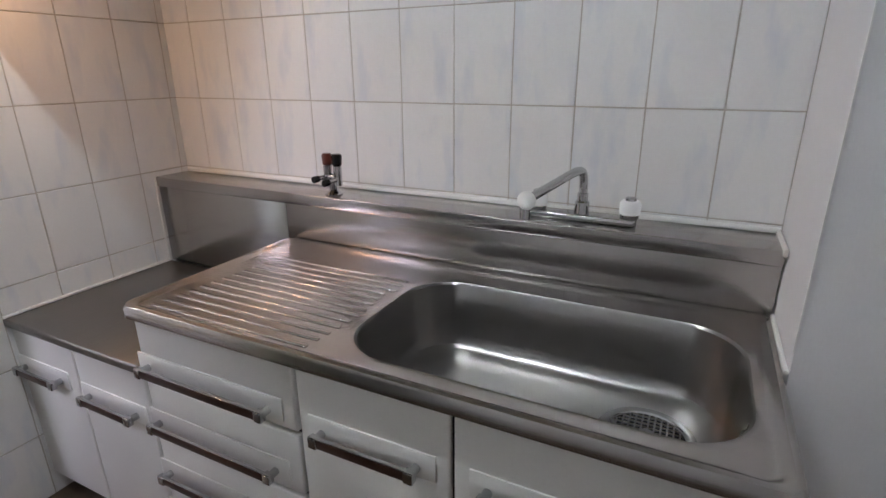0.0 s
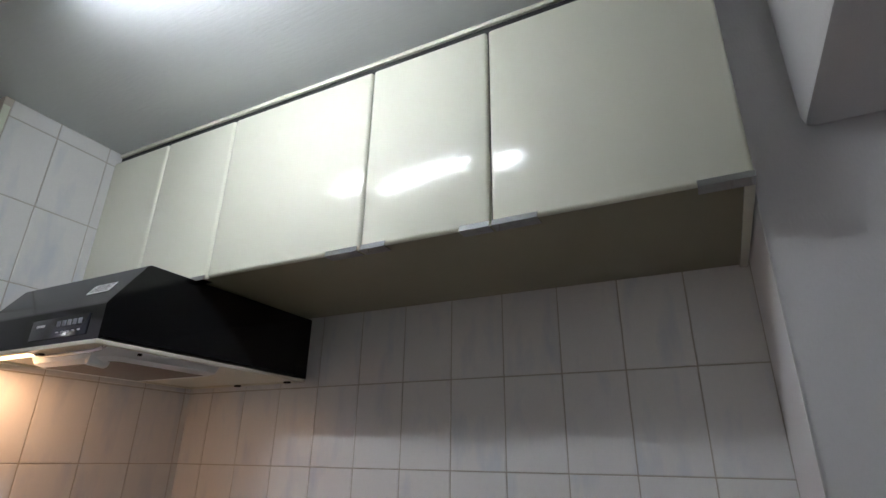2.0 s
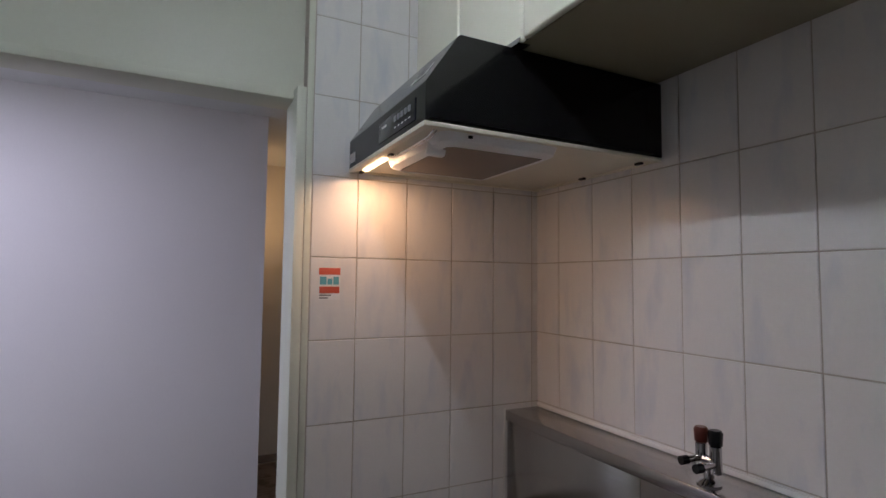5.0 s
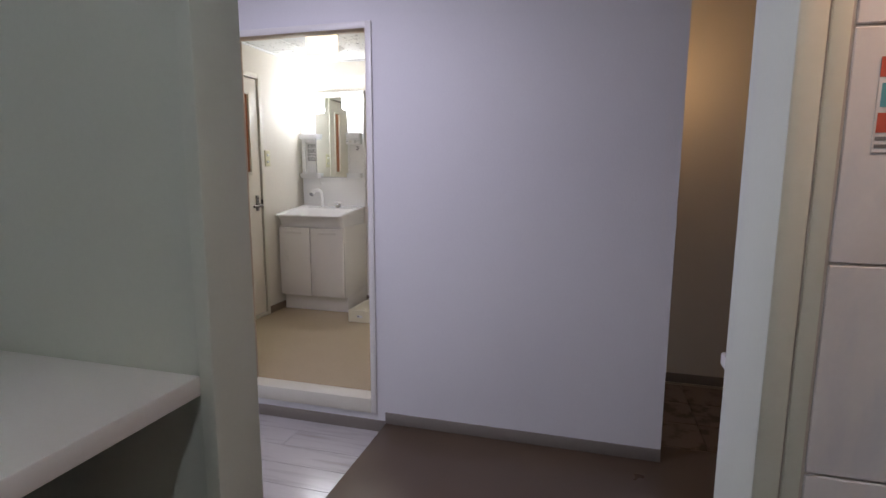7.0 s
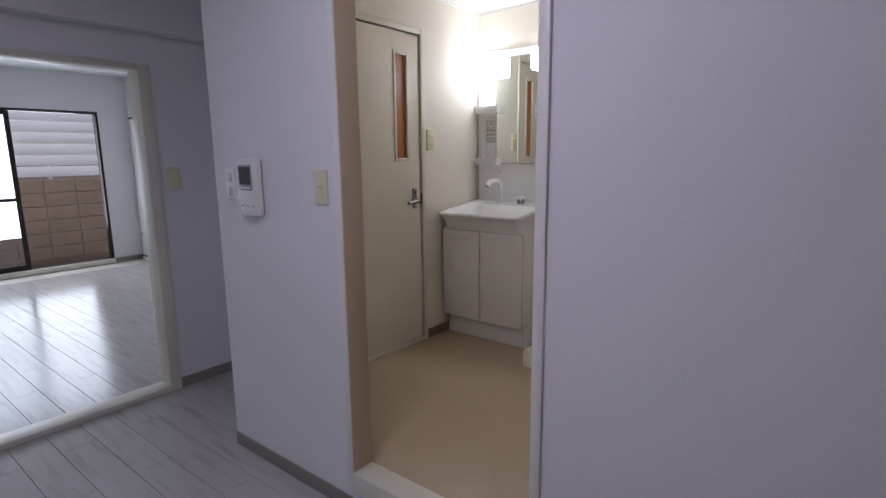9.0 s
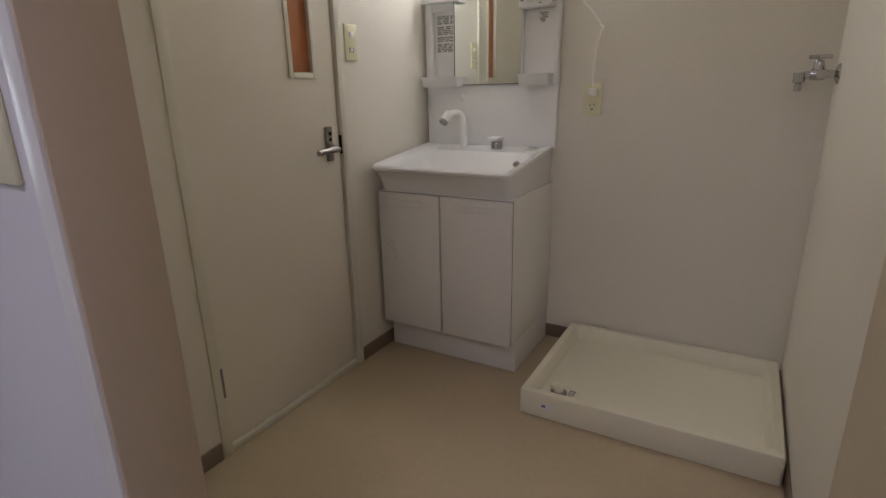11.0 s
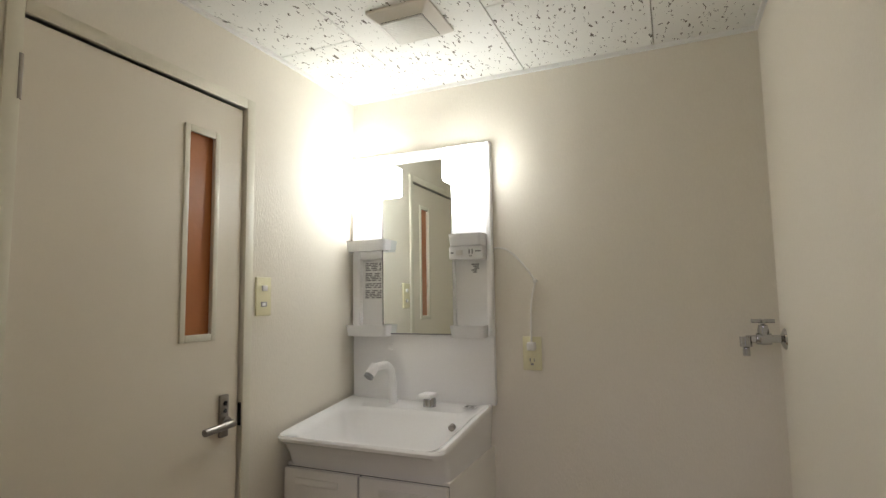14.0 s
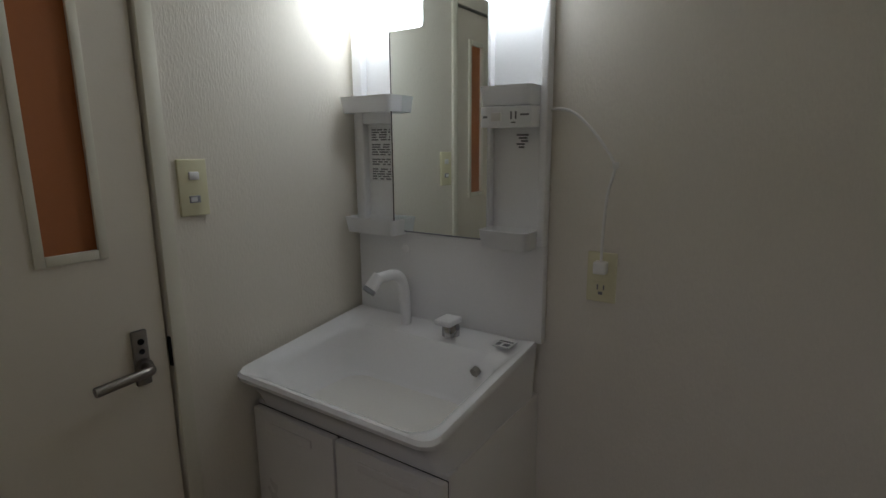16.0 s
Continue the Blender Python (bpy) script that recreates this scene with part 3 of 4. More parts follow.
for x in (1.40, 1.625):
    k = part("knob", turned([(0.019, 0.018), (0.021, 0.024), (0.024, 0.032), (0.025, 0.052), (0.020, 0.060)], (x, -0.08, 1.0), n=16), PLASTIC, tap, "clear plastic tap knob")
    part("knob_base", turned([(0.018, 0.0), (0.018, 0.014), (0.022, 0.02), (0.022, 0.034)], (x, -0.08, 1.001)), CHROME, k)
    part("knob_cap", turned([(0.013, 0.058), (0.013, 0.066), (0.010, 0.068)], (x, -0.08, 1.0)), CHROME, k)
spout = part("spout", pipe([(1.512, -0.08, 1.06), (1.512, -0.08, 1.105), (1.505, -0.09, 1.13), (1.47, -0.16, 1.108), (1.432, -0.245, 1.085)], 0.0105), CHROME, tap)
part("collar", turned([(0.019, 0.0), (0.017, 0.03), (0.013, 0.034), (0.013, 0.052)], (1.512, -0.08, 1.016)), CHROME, tap)
bm = bmesh.new()
bmesh.ops.create_uvsphere(bm, u_segments=20, v_segments=14, radius=0.021, matrix=Matrix.LocRotScale((1.425, -0.262, 1.080), Euler((0.3, 0, 0.4)), (1, 1.25, 0.9)))
tip = part("spray_head", bm, CAULK, spout, "white rubber spray head")
part("nozzle", rod((1.424, -0.264, 1.066), (1.424, -0.266, 1.038), 0.0115), CHROME, spout)

# wall cupboards
cup = thing("wall_cupboard", (0.98, -0.25, 2.0), "glossy ivory wall cupboards with chrome edge pulls", "cupboard")
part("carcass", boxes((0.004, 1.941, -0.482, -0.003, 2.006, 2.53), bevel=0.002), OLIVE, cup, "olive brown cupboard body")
# Black sheet stands in for the shade between cupboard doors.
part("door_gap", boxes((0.006, 1.940, -0.4845, -0.4825, 2.008, 2.5515), bevel=0), DARK, cup)
part("top_rail", boxes((0.004, 1.941, -0.492, -0.47, 2.552, KC - 0.002), bevel=0.002), IVORY, cup)
part("end_strip", boxes((1.924, 1.942, -0.484, -0.003, 1.998, 2.005), bevel=0.001), IVORY, cup)
edges = [0.006, 0.302, 0.614, 1.127, 1.459, 1.942]
pulls = [(), (0.555, 0.612), (1.03, 1.122), (1.132, 1.20), (1.462, 1.56)]
for k, (a, b) in enumerate(zip(edges, edges[1:])):
    d = part("door", boxes((a + 0.002, b - 0.002, -0.504, -0.485, 2.002, 2.522), bevel=0.009, seg=4), IVORY, cup)
    for p in (pulls[k],) + (((1.388, 1.456),) if k == 3 else ()) + (((1.85, 1.94),) if k == 4 else ()):
        if p:
            part("edge_pull", extruded([(-0.511, 1.995), (-0.507, 2.009), (-0.505, 2.009), (-0.5075, 1.9975), (-0.478, 1.9975), (-0.478, 1.995)], p[0], p[1]), CHROME, d, smooth=False)

# range hood
hood = thing("range_hood", (0.29, -0.36, 1.79), "black flat range hood with cream underside, lamp lit", "range hood")
prof = [(-0.012, 1.792), (-0.012, 1.998), (-0.640, 1.998), (-0.648, 1.994), (-0.724, 1.882), (-0.727, 1.876), (-0.727, 1.792), (-0.722, 1.792), (-0.715, 1.80), (-0.03, 1.80)]
bm = extruded(prof, 0.013, 0.577)
part("shell", bm, BLACK, hood, smooth=False)
part("rim", boxes((0.013, 0.577, -0.729, -0.713, 1.781, 1.792), (0.013, 0.577, -0.03, -0.014, 1.781, 1.792), (0.013, 0.029, -0.713, -0.03, 1.781, 1.792), (0.561, 0.577, -0.713, -0.03, 1.781, 1.792), bevel=0.002), HOODIN, hood)
part("under_pan", boxes((0.028, 0.562, -0.714, -0.029, 1.786, 1.7915), bevel=0.001), HOODIN, hood, "cream enamel under pan")
frame_part = part("filter_frame", loft(rrect(0.175, 0.552, -0.672, -0.335, 0.035, 1.786), rrect(0.185, 0.545, -0.665, -0.342, 0.035, 1.766), rrect(0.205, 0.525, -0.645, -0.362, 0.025, 1.757), rrect(0.212, 0.518, -0.638, -0.369, 0.02, 1.762)), PLASTIC, hood, "white rounded filter frame")
part("filter", boxes((0.213, 0.517, -0.637, -0.37, 1.7585, 1.764), bevel=0.001), FILTER, frame_part, "greasy brown wire filter")
part("grip", turned([(0.018, 0), (0.020, 0.006), (0.020, 0.04), (0.016, 0.046)], (0.455, -0.668, 1.768), (0.3, 1, -0.12)), PLASTIC, frame_part)
for y in (-0.690, -0.682):
    part("wire", pipe([(0.25, y, 1.784), (0.30, y + 0.004, 1.777), (0.50, y + 0.004, 1.777), (0.54, y, 1.784)], 0.0022, n=8), CHROME, frame_part)
part("lamp_lens", boxes((0.055, 0.235, -0.699, -0.681, 1.7805, 1.7855), bevel=0.002), HOTGLOW, hood, "narrow lit warm lamp lens")
for x, y in ((0.05, -0.70), (0.30, -0.70), (0.54, -0.60), (0.54, -0.06), (0.30, -0.05)):
    part("clip", boxes((x - 0.012, x + 0.012, y - 0.006, y + 0.006, 1.774, 1.781), bevel=0.002), BLACK, hood)
panel = part("control_panel", boxes((0.285, 0.525, -0.7295, -0.7265, 1.806, 1.858), bevel=0.002), SCREEN, hood, "dark control strip with five buttons")
for k in range(5):
    x = 0.40 + 0.022 * k
    part("button", boxes((x, x + 0.014, -0.732, -0.729, 1.834, 1.848), bevel=0.001), GREYP, panel)
    part("caption", boxes((x + 0.002, x + 0.012, -0.7302, -0.7294, 1.818, 1.821), bevel=0), PAPER, panel)
part("caption", boxes((0.31, 0.345, -0.7302, -0.7294, 1.838, 1.844), bevel=0), PAPER, panel)
part("rating_label", boxes((0.022, 0.072, -0.7285, -0.7268, 1.806, 1.834), bevel=0), PAPER, hood, "small silver rating label")
slope = Vector((0, 0.076, 0.112)).normalized()
bm = boxes((-0.045, 0.045, -0.0175, 0.0175, 0, 0.0008), bevel=0)
ang = math.atan2(0.112, 0.076)
bm.transform(Matrix.Translation((0.475, -0.689, 1.9345)) @ Matrix.Rotation(ang, 4, "X") @ Matrix.Translation((0, 0, 0.0005)))
part("notice_label", bm, PAPER, hood, "white printed notice label")
bm = bmesh.new()
for k in range(5):
    b2 = boxes((-0.038, 0.038 - 0.012 * (k % 2), -0.013 + 0.006 * k, -0.0105 + 0.006 * k, 0, 0.0004), bevel=0)
    b2.transform(Matrix.Translation((0.475, -0.689, 1.9345)) @ Matrix.Rotation(ang, 4, "X") @ Matrix.Translation((0, 0, 0.0014)))
    me = bpy.data.meshes.new("bars"); b2.to_mesh(me); b2.free(); bm.from_mesh(me)
part("notice_print", bm, INK, hood)

# warning sticker on the tiles
st = thing("warning_sticker", (0.0115, -0.78, 1.43), "red and teal gas warning sticker on tiles", "sticker")
part("paper", boxes((0.0105, 0.0115, -0.813, -0.748, 1.388, 1.484), bevel=0), PAPER, st)
part("band", boxes((0.0112, 0.0119, -0.813, -0.748, 1.464, 1.484), bevel=0), RED, st)
part("band", boxes((0.0112, 0.0119, -0.811, -0.750, 1.408, 1.428), bevel=0), RED, st)
part("picture", boxes((0.0112, 0.0119, -0.810, -0.790, 1.434, 1.458), (0.0112, 0.0119, -0.787, -0.772, 1.434, 1.452), (0.0112, 0.0119, -0.769, -0.752, 1.434, 1.458), bevel=0), TEAL, st)
part("print", boxes((0.0112, 0.0119, -0.811, -0.775, 1.400, 1.404), (0.0112, 0.0119, -0.811, -0.785, 1.392, 1.396), bevel=0), INK, st)

# tube lamp and fire detector on the kitchen ceiling
fix = thing("fluorescent_lamp", (0.96, -1.105, KC), "white ceiling batten with one lit fluorescent tube", "ceiling lamp")
part("housing", extruded([(-1.20, KC - 0.001), (-1.195, KC - 0.012), (-1.135, KC - 0.052), (-1.075, KC - 0.052), (-1.012, KC - 0.012), (-1.008, KC - 0.001)], 0.645, 1.275), PAINT, fix, smooth=False)
part("tube", rod((0.67, -1.105, KC - 0.075), (1.25, -1.105, KC - 0.075), 0.0135), TUBE, fix, "lit cool white tube")
for x in (0.65, 1.25):
    part("socket", boxes((x, x + 0.02, -1.125, -1.085, KC - 0.092, KC - 0.002), bevel=0.004), WHITE, fix)
det = thing("heat_detector", (0.50, -1.098, KC), "white round heat detector with caged black sensor", "fire detector")
part("base", turned([(0.05, 0), (0.05, 0.012), (0.038, 0.024), (0.030, 0.026)], (0.50, -1.098, KC), (0, 0, -1)), WHITE, det)
part("sensor", turned([(0.022, 0), (0.022, 0.022), (0.012, 0.03)], (0.50, -1.098, KC - 0.024), (0, 0, -1), n=12), BLACK, det)
for k in range(6):
    a = 2 * math.pi * k / 6
    part("guard", pipe([(0.50 + 0.03 * math.cos(a), -1.098 + 0.03 * math.sin(a), KC - 0.024), (0.50 + 0.026 * math.cos(a), -1.098 + 0.026 * math.sin(a), KC - 0.05), (0.50 + 0.006 * math.cos(a), -1.098 + 0.006 * math.sin(a), KC - 0.058)], 0.0028, n=8), WHITE, det)

# counter beside the doorway
ctr = thing("side_counter", (0.32, -2.0, KF), "white topped counter beside the doorway, open below", "counter")
part("top", boxes((-0.04, 0.62, -2.35, -1.72, 0.985, 1.02), bevel=0.003), WHITE, ctr)
part("side_panel", boxes((0.60, 0.618, -2.35, -1.75, KF, 0.984), bevel=0.002), GREYP, ctr)
part("back_panel", boxes((0.02, 0.60, -2.35, -2.33, KF, 0.984), bevel=0.002), GREYP, ctr)


# ---- hall things ----
def plate(name, at, w, h, normal, label, category, material=PLATE):
    """A wall plate at its middle, facing +x or +y."""
    x, y, z = at
    ob = thing(name, at, label, category)
    def span(a0, a1, b0, b1, d0, d1):
        return (x + d0, x + d1, y + a0, y + a1, z + b0, z + b1) if normal == "x" else (x + a0, x + a1, y + d0, y + d1, z + b0, z + b1)
    part("cover", boxes(span(-w / 2, w / 2, -h / 2, h / 2, 0.0, 0.008), bevel=0.003, seg=3), material, ob)
    return ob, span


ob, span = plate("light_switch", (HX, -3.02, 1.257), 0.072, 0.126, "x", "ivory single rocker switch on the hall wall", "switch")
part("rocker", boxes(span(-0.012, 0.012, -0.012, 0.014, 0.007, 0.012), bevel=0.002), PLATE, ob)
part("mark", boxes(span(-0.009, 0.009, -0.001, 0.001, 0.0118, 0.0125), bevel=0), INK, ob)
ob, span = plate("light_switch", (-1.955, -4.6, 1.25), 0.072, 0.124, "y", "ivory switch plate beside the living room opening", "switch")
part("rocker", boxes(span(-0.012, 0.012, -0.014, 0.014, 0.007, 0.012), bevel=0.002), PLATE, ob)
ob, span = plate("light_switch", (HX, -3.62, 1.253), 0.066, 0.126, "x", "white double switch beside the door phone", "switch", WHITE)
# Rockers coloured grey for shading, to stand out from the white cover.
for z in (-0.03, 0.03):
    part("rocker", boxes(span(-0.016, 0.016, z - 0.02, z + 0.02, 0.007, 0.012), bevel=0.003), SHADED, ob)
ph = thing("door_phone", (HX, -3.446, 1.24), "white video door phone with small dark screen", "intercom")
part("body", boxes((HX + 0.006, HX + 0.035, -3.511, -3.381, 1.129, 1.36), bevel=0.006, seg=3), WHITE, ph)
part("back_plate", boxes((HX, HX + 0.007, -3.505, -3.387, 1.137, 1.352), bevel=0.002), GREYP, ph)
part("screen_frame", boxes((HX + 0.034, HX + 0.0365, -3.507, -3.411, 1.232, 1.335), bevel=0.002), GREYP, ph)
part("screen", boxes((HX + 0.0362, HX + 0.0372, -3.499, -3.419, 1.256, 1.327), bevel=0), SCREEN, ph, "dark display")
for y in (-3.485, -3.452, -3.414):
    part("button", boxes((HX + 0.034, HX + 0.0375, y - 0.008, y + 0.008, 1.153, 1.164), bevel=0.002), PLASTIC, ph)
    part("button_mark", boxes((HX + 0.0348, HX + 0.0356, y - 0.006, y + 0.006, 1.168, 1.172), bevel=0), INK, ph)
part("speaker_line", boxes((HX + 0.0362, HX + 0.0372, -3.497, -3.421, 1.240, 1.246), bevel=0), PAPER, ph)

shoe = thing("shoe_cabinet", (-0.45, -0.3, KF), "white low shoe cabinet at the entry", "cabinet")
part("body", boxes((-0.476, -0.15, -0.81, 0.2, KF, 0.972), bevel=0.002), WHITE, shoe)
part("top", boxes((-0.486, -0.148, -0.82, 0.21, 0.973, 1.0), bevel=0.004), WHITE, shoe)

# ---- living room beyond the opening ----
clo = thing("closet", (-3.5, -7.8, 0), "white folding closet doors in the living room", "closet")
for k in range(4):
    d = part("door", boxes((-3.559, -3.535, -9.146 + 0.455 * k, -8.695 + 0.455 * k, 0.06, 1.868), bevel=0.004), WHITE, clo)
    part("knob", boxes((-3.536, -3.518, -8.72 + 0.455 * k if k % 2 == 0 else -9.13 + 0.455 * k, -8.705 + 0.455 * k if k % 2 == 0 else -9.115 + 0.455 * k, 0.92, 1.0), bevel=0.004), WHITE, d)
part("head_rail", boxes((-3.559, -3.53, -9.15, -7.32, 1.872, 1.892), bevel=0.001), BLACK, clo)
part("foot_rail", boxes((-3.559, -3.53, -9.15, -7.32, 0.042, 0.056), bevel=0.001), BLACK, clo)
part("sill", boxes((-3.559, -3.525, -9.15, -7.32, 0.0, 0.041), bevel=0.002), WHITE, clo)
win = thing("window_1", (-1.8, -9.25, 0.04), "wide bronze aluminium sliding window, partly open", "window", kind="structure")
def sash(x0, x1, y):
    f = part("window_frame", boxes((x0, x0 + 0.05, y - 0.015, y + 0.015, 0.08, 1.92), (x1 - 0.05, x1, y - 0.015, y + 0.015, 0.08, 1.92), (x0, x1, y - 0.014, y + 0.014, 0.06, 0.12), (x0, x1, y - 0.014, y + 0.014, 1.87, 1.92), (x0, x1, y - 0.014, y + 0.014, 0.88, 0.92), bevel=0.002), SASH, win)
    g = part("pane", boxes((x0 + 0.05, x1 - 0.05, y - 0.003, y + 0.003, 0.12, 1.87), bevel=0), GLASS, win)
    g.visible_shadow = False
sash(-2.30, -1.25, -9.23)
sash(-1.30, -0.42, -9.265)
part("window_frame", boxes((-3.2, -3.17, -9.295, -9.205, 0.04, 1.95), (-0.43, -0.4, -9.295, -9.205, 0.04, 1.95), (-3.17, -0.43, -9.295, -9.205, 1.92, 1.95), (-3.17, -0.43, -9.295, -9.205, 0.04, 0.062), bevel=0.002), SASH, win)
part("window_sill", boxes((-3.2, -0.4, -9.2, -9.17, 0.0, 0.06), bevel=0.003), PAINT, win)
structure("ground", "brown earth outside the window", EARTH, (-400, 400, -800, -9.3, -0.25, -0.06), category="ground")
yard = structure("garden_wall", "weathered brown concrete block wall outside the window", GROUT, (-6.0, 2.0, -10.62, -10.53, -0.06, 1.06))
fence = thing("fence", (-2.0, -10.57, 1.08), "pale slatted screen above the block wall", "fence")
for k in range(9):
    part("post", boxes((-6.0 + k, -5.96 + k, -10.60, -10.56, 1.08, 2.4), bevel=0.002), PAPER, fence)
for k in range(8):
    part("slat", boxes((-6.0, 2.0, -10.558, -10.548, 1.12 + 0.155 * k, 1.265 + 0.155 * k), bevel=0.002), PAPER, fence)

# ---- washroom things ----
# bathroom door
dr = thing("door_1", (-2.72, WL - 0.02, 0.2), "cream bathroom door, closed, with narrow orange pane", "door", kind="structure")
PX0, PX1, PZ0, PZ1 = -2.937, -2.833, 1.345, 1.948
leaf = part("leaf", boxes((DX0 + 0.006, PX0, WL - 0.036, WL - 0.008, DZ0 + 0.006, DZ1 - 0.006), (PX1, DX1 - 0.006, WL - 0.036, WL - 0.008, DZ0 + 0.006, DZ1 - 0.006), (PX0, PX1, WL - 0.036, WL - 0.008, DZ0 + 0.006, PZ0), (PX0, PX1, WL - 0.036, WL - 0.008, PZ1, DZ1 - 0.006), bevel=0.0), DOORM, dr, smooth=False)
part("pane", boxes((PX0, PX1, WL - 0.028, WL - 0.022, PZ0, PZ1), bevel=0), ORANGE, dr, "narrow orange patterned pane")
part("pane_trim", boxes((PX0 - 0.012, PX0 + 0.006, WL - 0.012, WL - 0.002, PZ0 - 0.014, PZ1 + 0.014), (PX1 - 0.006, PX1 + 0.012, WL - 0.012, WL - 0.002, PZ0 - 0.014, PZ1 + 0.014), (PX0 + 0.006, PX1 - 0.006, WL - 0.012, WL - 0.002, PZ0 - 0.014, PZ0 + 0.006), (PX0 + 0.006, PX1 - 0.006, WL - 0.012, WL - 0.002, PZ1 - 0.006, PZ1 + 0.014), bevel=0.002), PAINT, dr)
part("lock_plate", boxes((-3.0, -2.968, WL - 0.008, WL + 0.004, 1.04, 1.165), bevel=0.004), SATIN, dr)
hd = part("door_handle", pipe([(-2.984, WL, 1.085), (-2.984, WL + 0.045, 1.085), (-2.96, WL + 0.052, 1.088), (-2.868, WL + 0.05, 1.082)], 0.0105), SATIN, dr, "dull nickel lever handle")
part("rose", rod((-2.984, WL + 0.004, 1.085), (-2.984, WL + 0.014, 1.085), 0.017), SATIN, hd)
part("lock_hole", rod((-2.984, WL + 0.003, 1.14), (-2.984, WL + 0.006, 1.14), 0.007, bm=rod((-2.984, WL + 0.003, 1.118), (-2.984, WL + 0.006, 1.118), 0.006)), BLACK, dr)
for z in (1.93, 0.42):
    part("hinge", rod((DX1 + 0.003, WL + 0.004, z - 0.05), (DX1 + 0.003, WL + 0.004, z + 0.05), 0.006), SATIN, dr)
part("strike", boxes((DX0 - 0.003, DX0 + 0.003, WL - 0.01, WL + 0.002, 1.06, 1.13), bevel=0.001), BLACK, dr)
structure("trim_bathroom_door", "cream painted frame of the bathroom door", PAINT, (DX0 - 0.035, DX0, WL - 0.045, WL + 0.008, WF, DZ1 + 0.035), (DX1, DX1 + 0.035, WL - 0.045, WL + 0.008, WF, DZ1 + 0.035), (DX0, DX1, WL - 0.045, WL + 0.008, DZ1, DZ1 + 0.035), (DX0, DX1, WL - 0.045, WL + 0.003, WF, DZ0), bevel=0.003, category="door frame")
# Black sheet behind the leaf paints shade into its edge gaps.
structure("trim_door_gap", "black sheet painting the shade round the bathroom door", DARK, (DX0, DX1, WL - 0.044, WL - 0.037, DZ0, DZ1), category="trim")

ob, span = plate("light_switch", (-3.137, WL, 1.46), 0.07, 0.128, "y", "ivory plate with switch and socket by the washstand", "switch")
part("rocker", boxes(span(-0.013, 0.011, 0.018, 0.036, 0.007, 0.013), bevel=0.002), PLASTIC, ob)
part("rocker", boxes(span(-0.013, 0.013, -0.034, -0.018, 0.007, 0.010), bevel=0.001), GREYP, ob)
part("indicator", boxes(span(-0.004, 0.011, -0.031, -0.021, 0.0098, 0.0115), bevel=0), PLASTIC, ob)

ob, span = plate("wall_outlet", (WX, -2.889, 1.238), 0.07, 0.122, "x", "ivory twin wall outlet with a white plug", "outlet")
part("socket", boxes(span(-0.018, 0.018, -0.045, -0.010, 0.007, 0.0095), bevel=0.002), PLATE, ob)
part("slot", boxes(span(-0.009, -0.006, -0.03, -0.018, 0.009, 0.0102), span(0.006, 0.009, -0.03, -0.018, 0.009, 0.0102), span(-0.005, 0.005, -0.042, -0.035, 0.009, 0.0102), bevel=0), INK, ob)
cord = thing("power_cord", (WX + 0.02, -2.887, 1.28), "white power cord from mirror cabinet to outlet", "cord")
part("plug", boxes((WX + 0.0085, WX + 0.036, -2.903, -2.872, 1.25, 1.28), bevel=0.005, seg=3), WHITE, cord)
part("cable", pipe([(WX + 0.022, -2.887, 1.278), (WX + 0.018, -2.888, 1.33), (WX + 0.012, -2.886, 1.43), (WX + 0.010, -2.872, 1.485), (WX + 0.010, -2.868, 1.505), (WX + 0.012, -2.913, 1.57), (WX + 0.014, -2.965, 1.622), (WX + 0.012, -3.0, 1.634), (WX + 0.012, -3.03, 1.632)], 0.0035, n=8), WHITE, cord)
part("cable_clip", boxes((WX + 0.004, WX + 0.016, -2.876, -2.862, 1.496, 1.51), bevel=0.003), WHITE, cord)

# washstand
VL, VR, VF = -3.645, -3.042, -3.25
van = thing("washstand", (-3.45, -3.34, WF), "white two-door washstand with a resin basin", "washstand")
part("body", boxes((WX + 0.002, VF - 0.002, VL, VR, 0.3, 0.895), bevel=0.002), WHITE, van)
# Thin black plate on the white body, as shade between the doors.
part("door_gap", boxes((VF - 0.0019, VF - 0.0003, VL + 0.002, VR - 0.002, 0.304, 0.886), bevel=0), DARK, van)
part("plinth", boxes((WX + 0.01, -3.295, VL + 0.001, VR - 0.001, WF, 0.299), bevel=0.002), WHITE, van)
for a, b in ((VL, -3.351), (-3.349, VR)):
    d = part("door", boxes((VF - 0.002, VF + 0.018, a + 0.0025, b - 0.0025, 0.303, 0.885), bevel=0.003), WHITE, van)
    mid = b - 0.16 if a == VL else a + 0.16
    part("finger_pull", boxes((VF + 0.016, VF + 0.0225, mid - 0.085, mid + 0.085, 0.835, 0.858), bevel=0.005, seg=3), WHITE, d)
def slope_z(x, y):
    return 1.0 + 0.05 * max(0, min(1, (-3.20 - x) / 0.45))
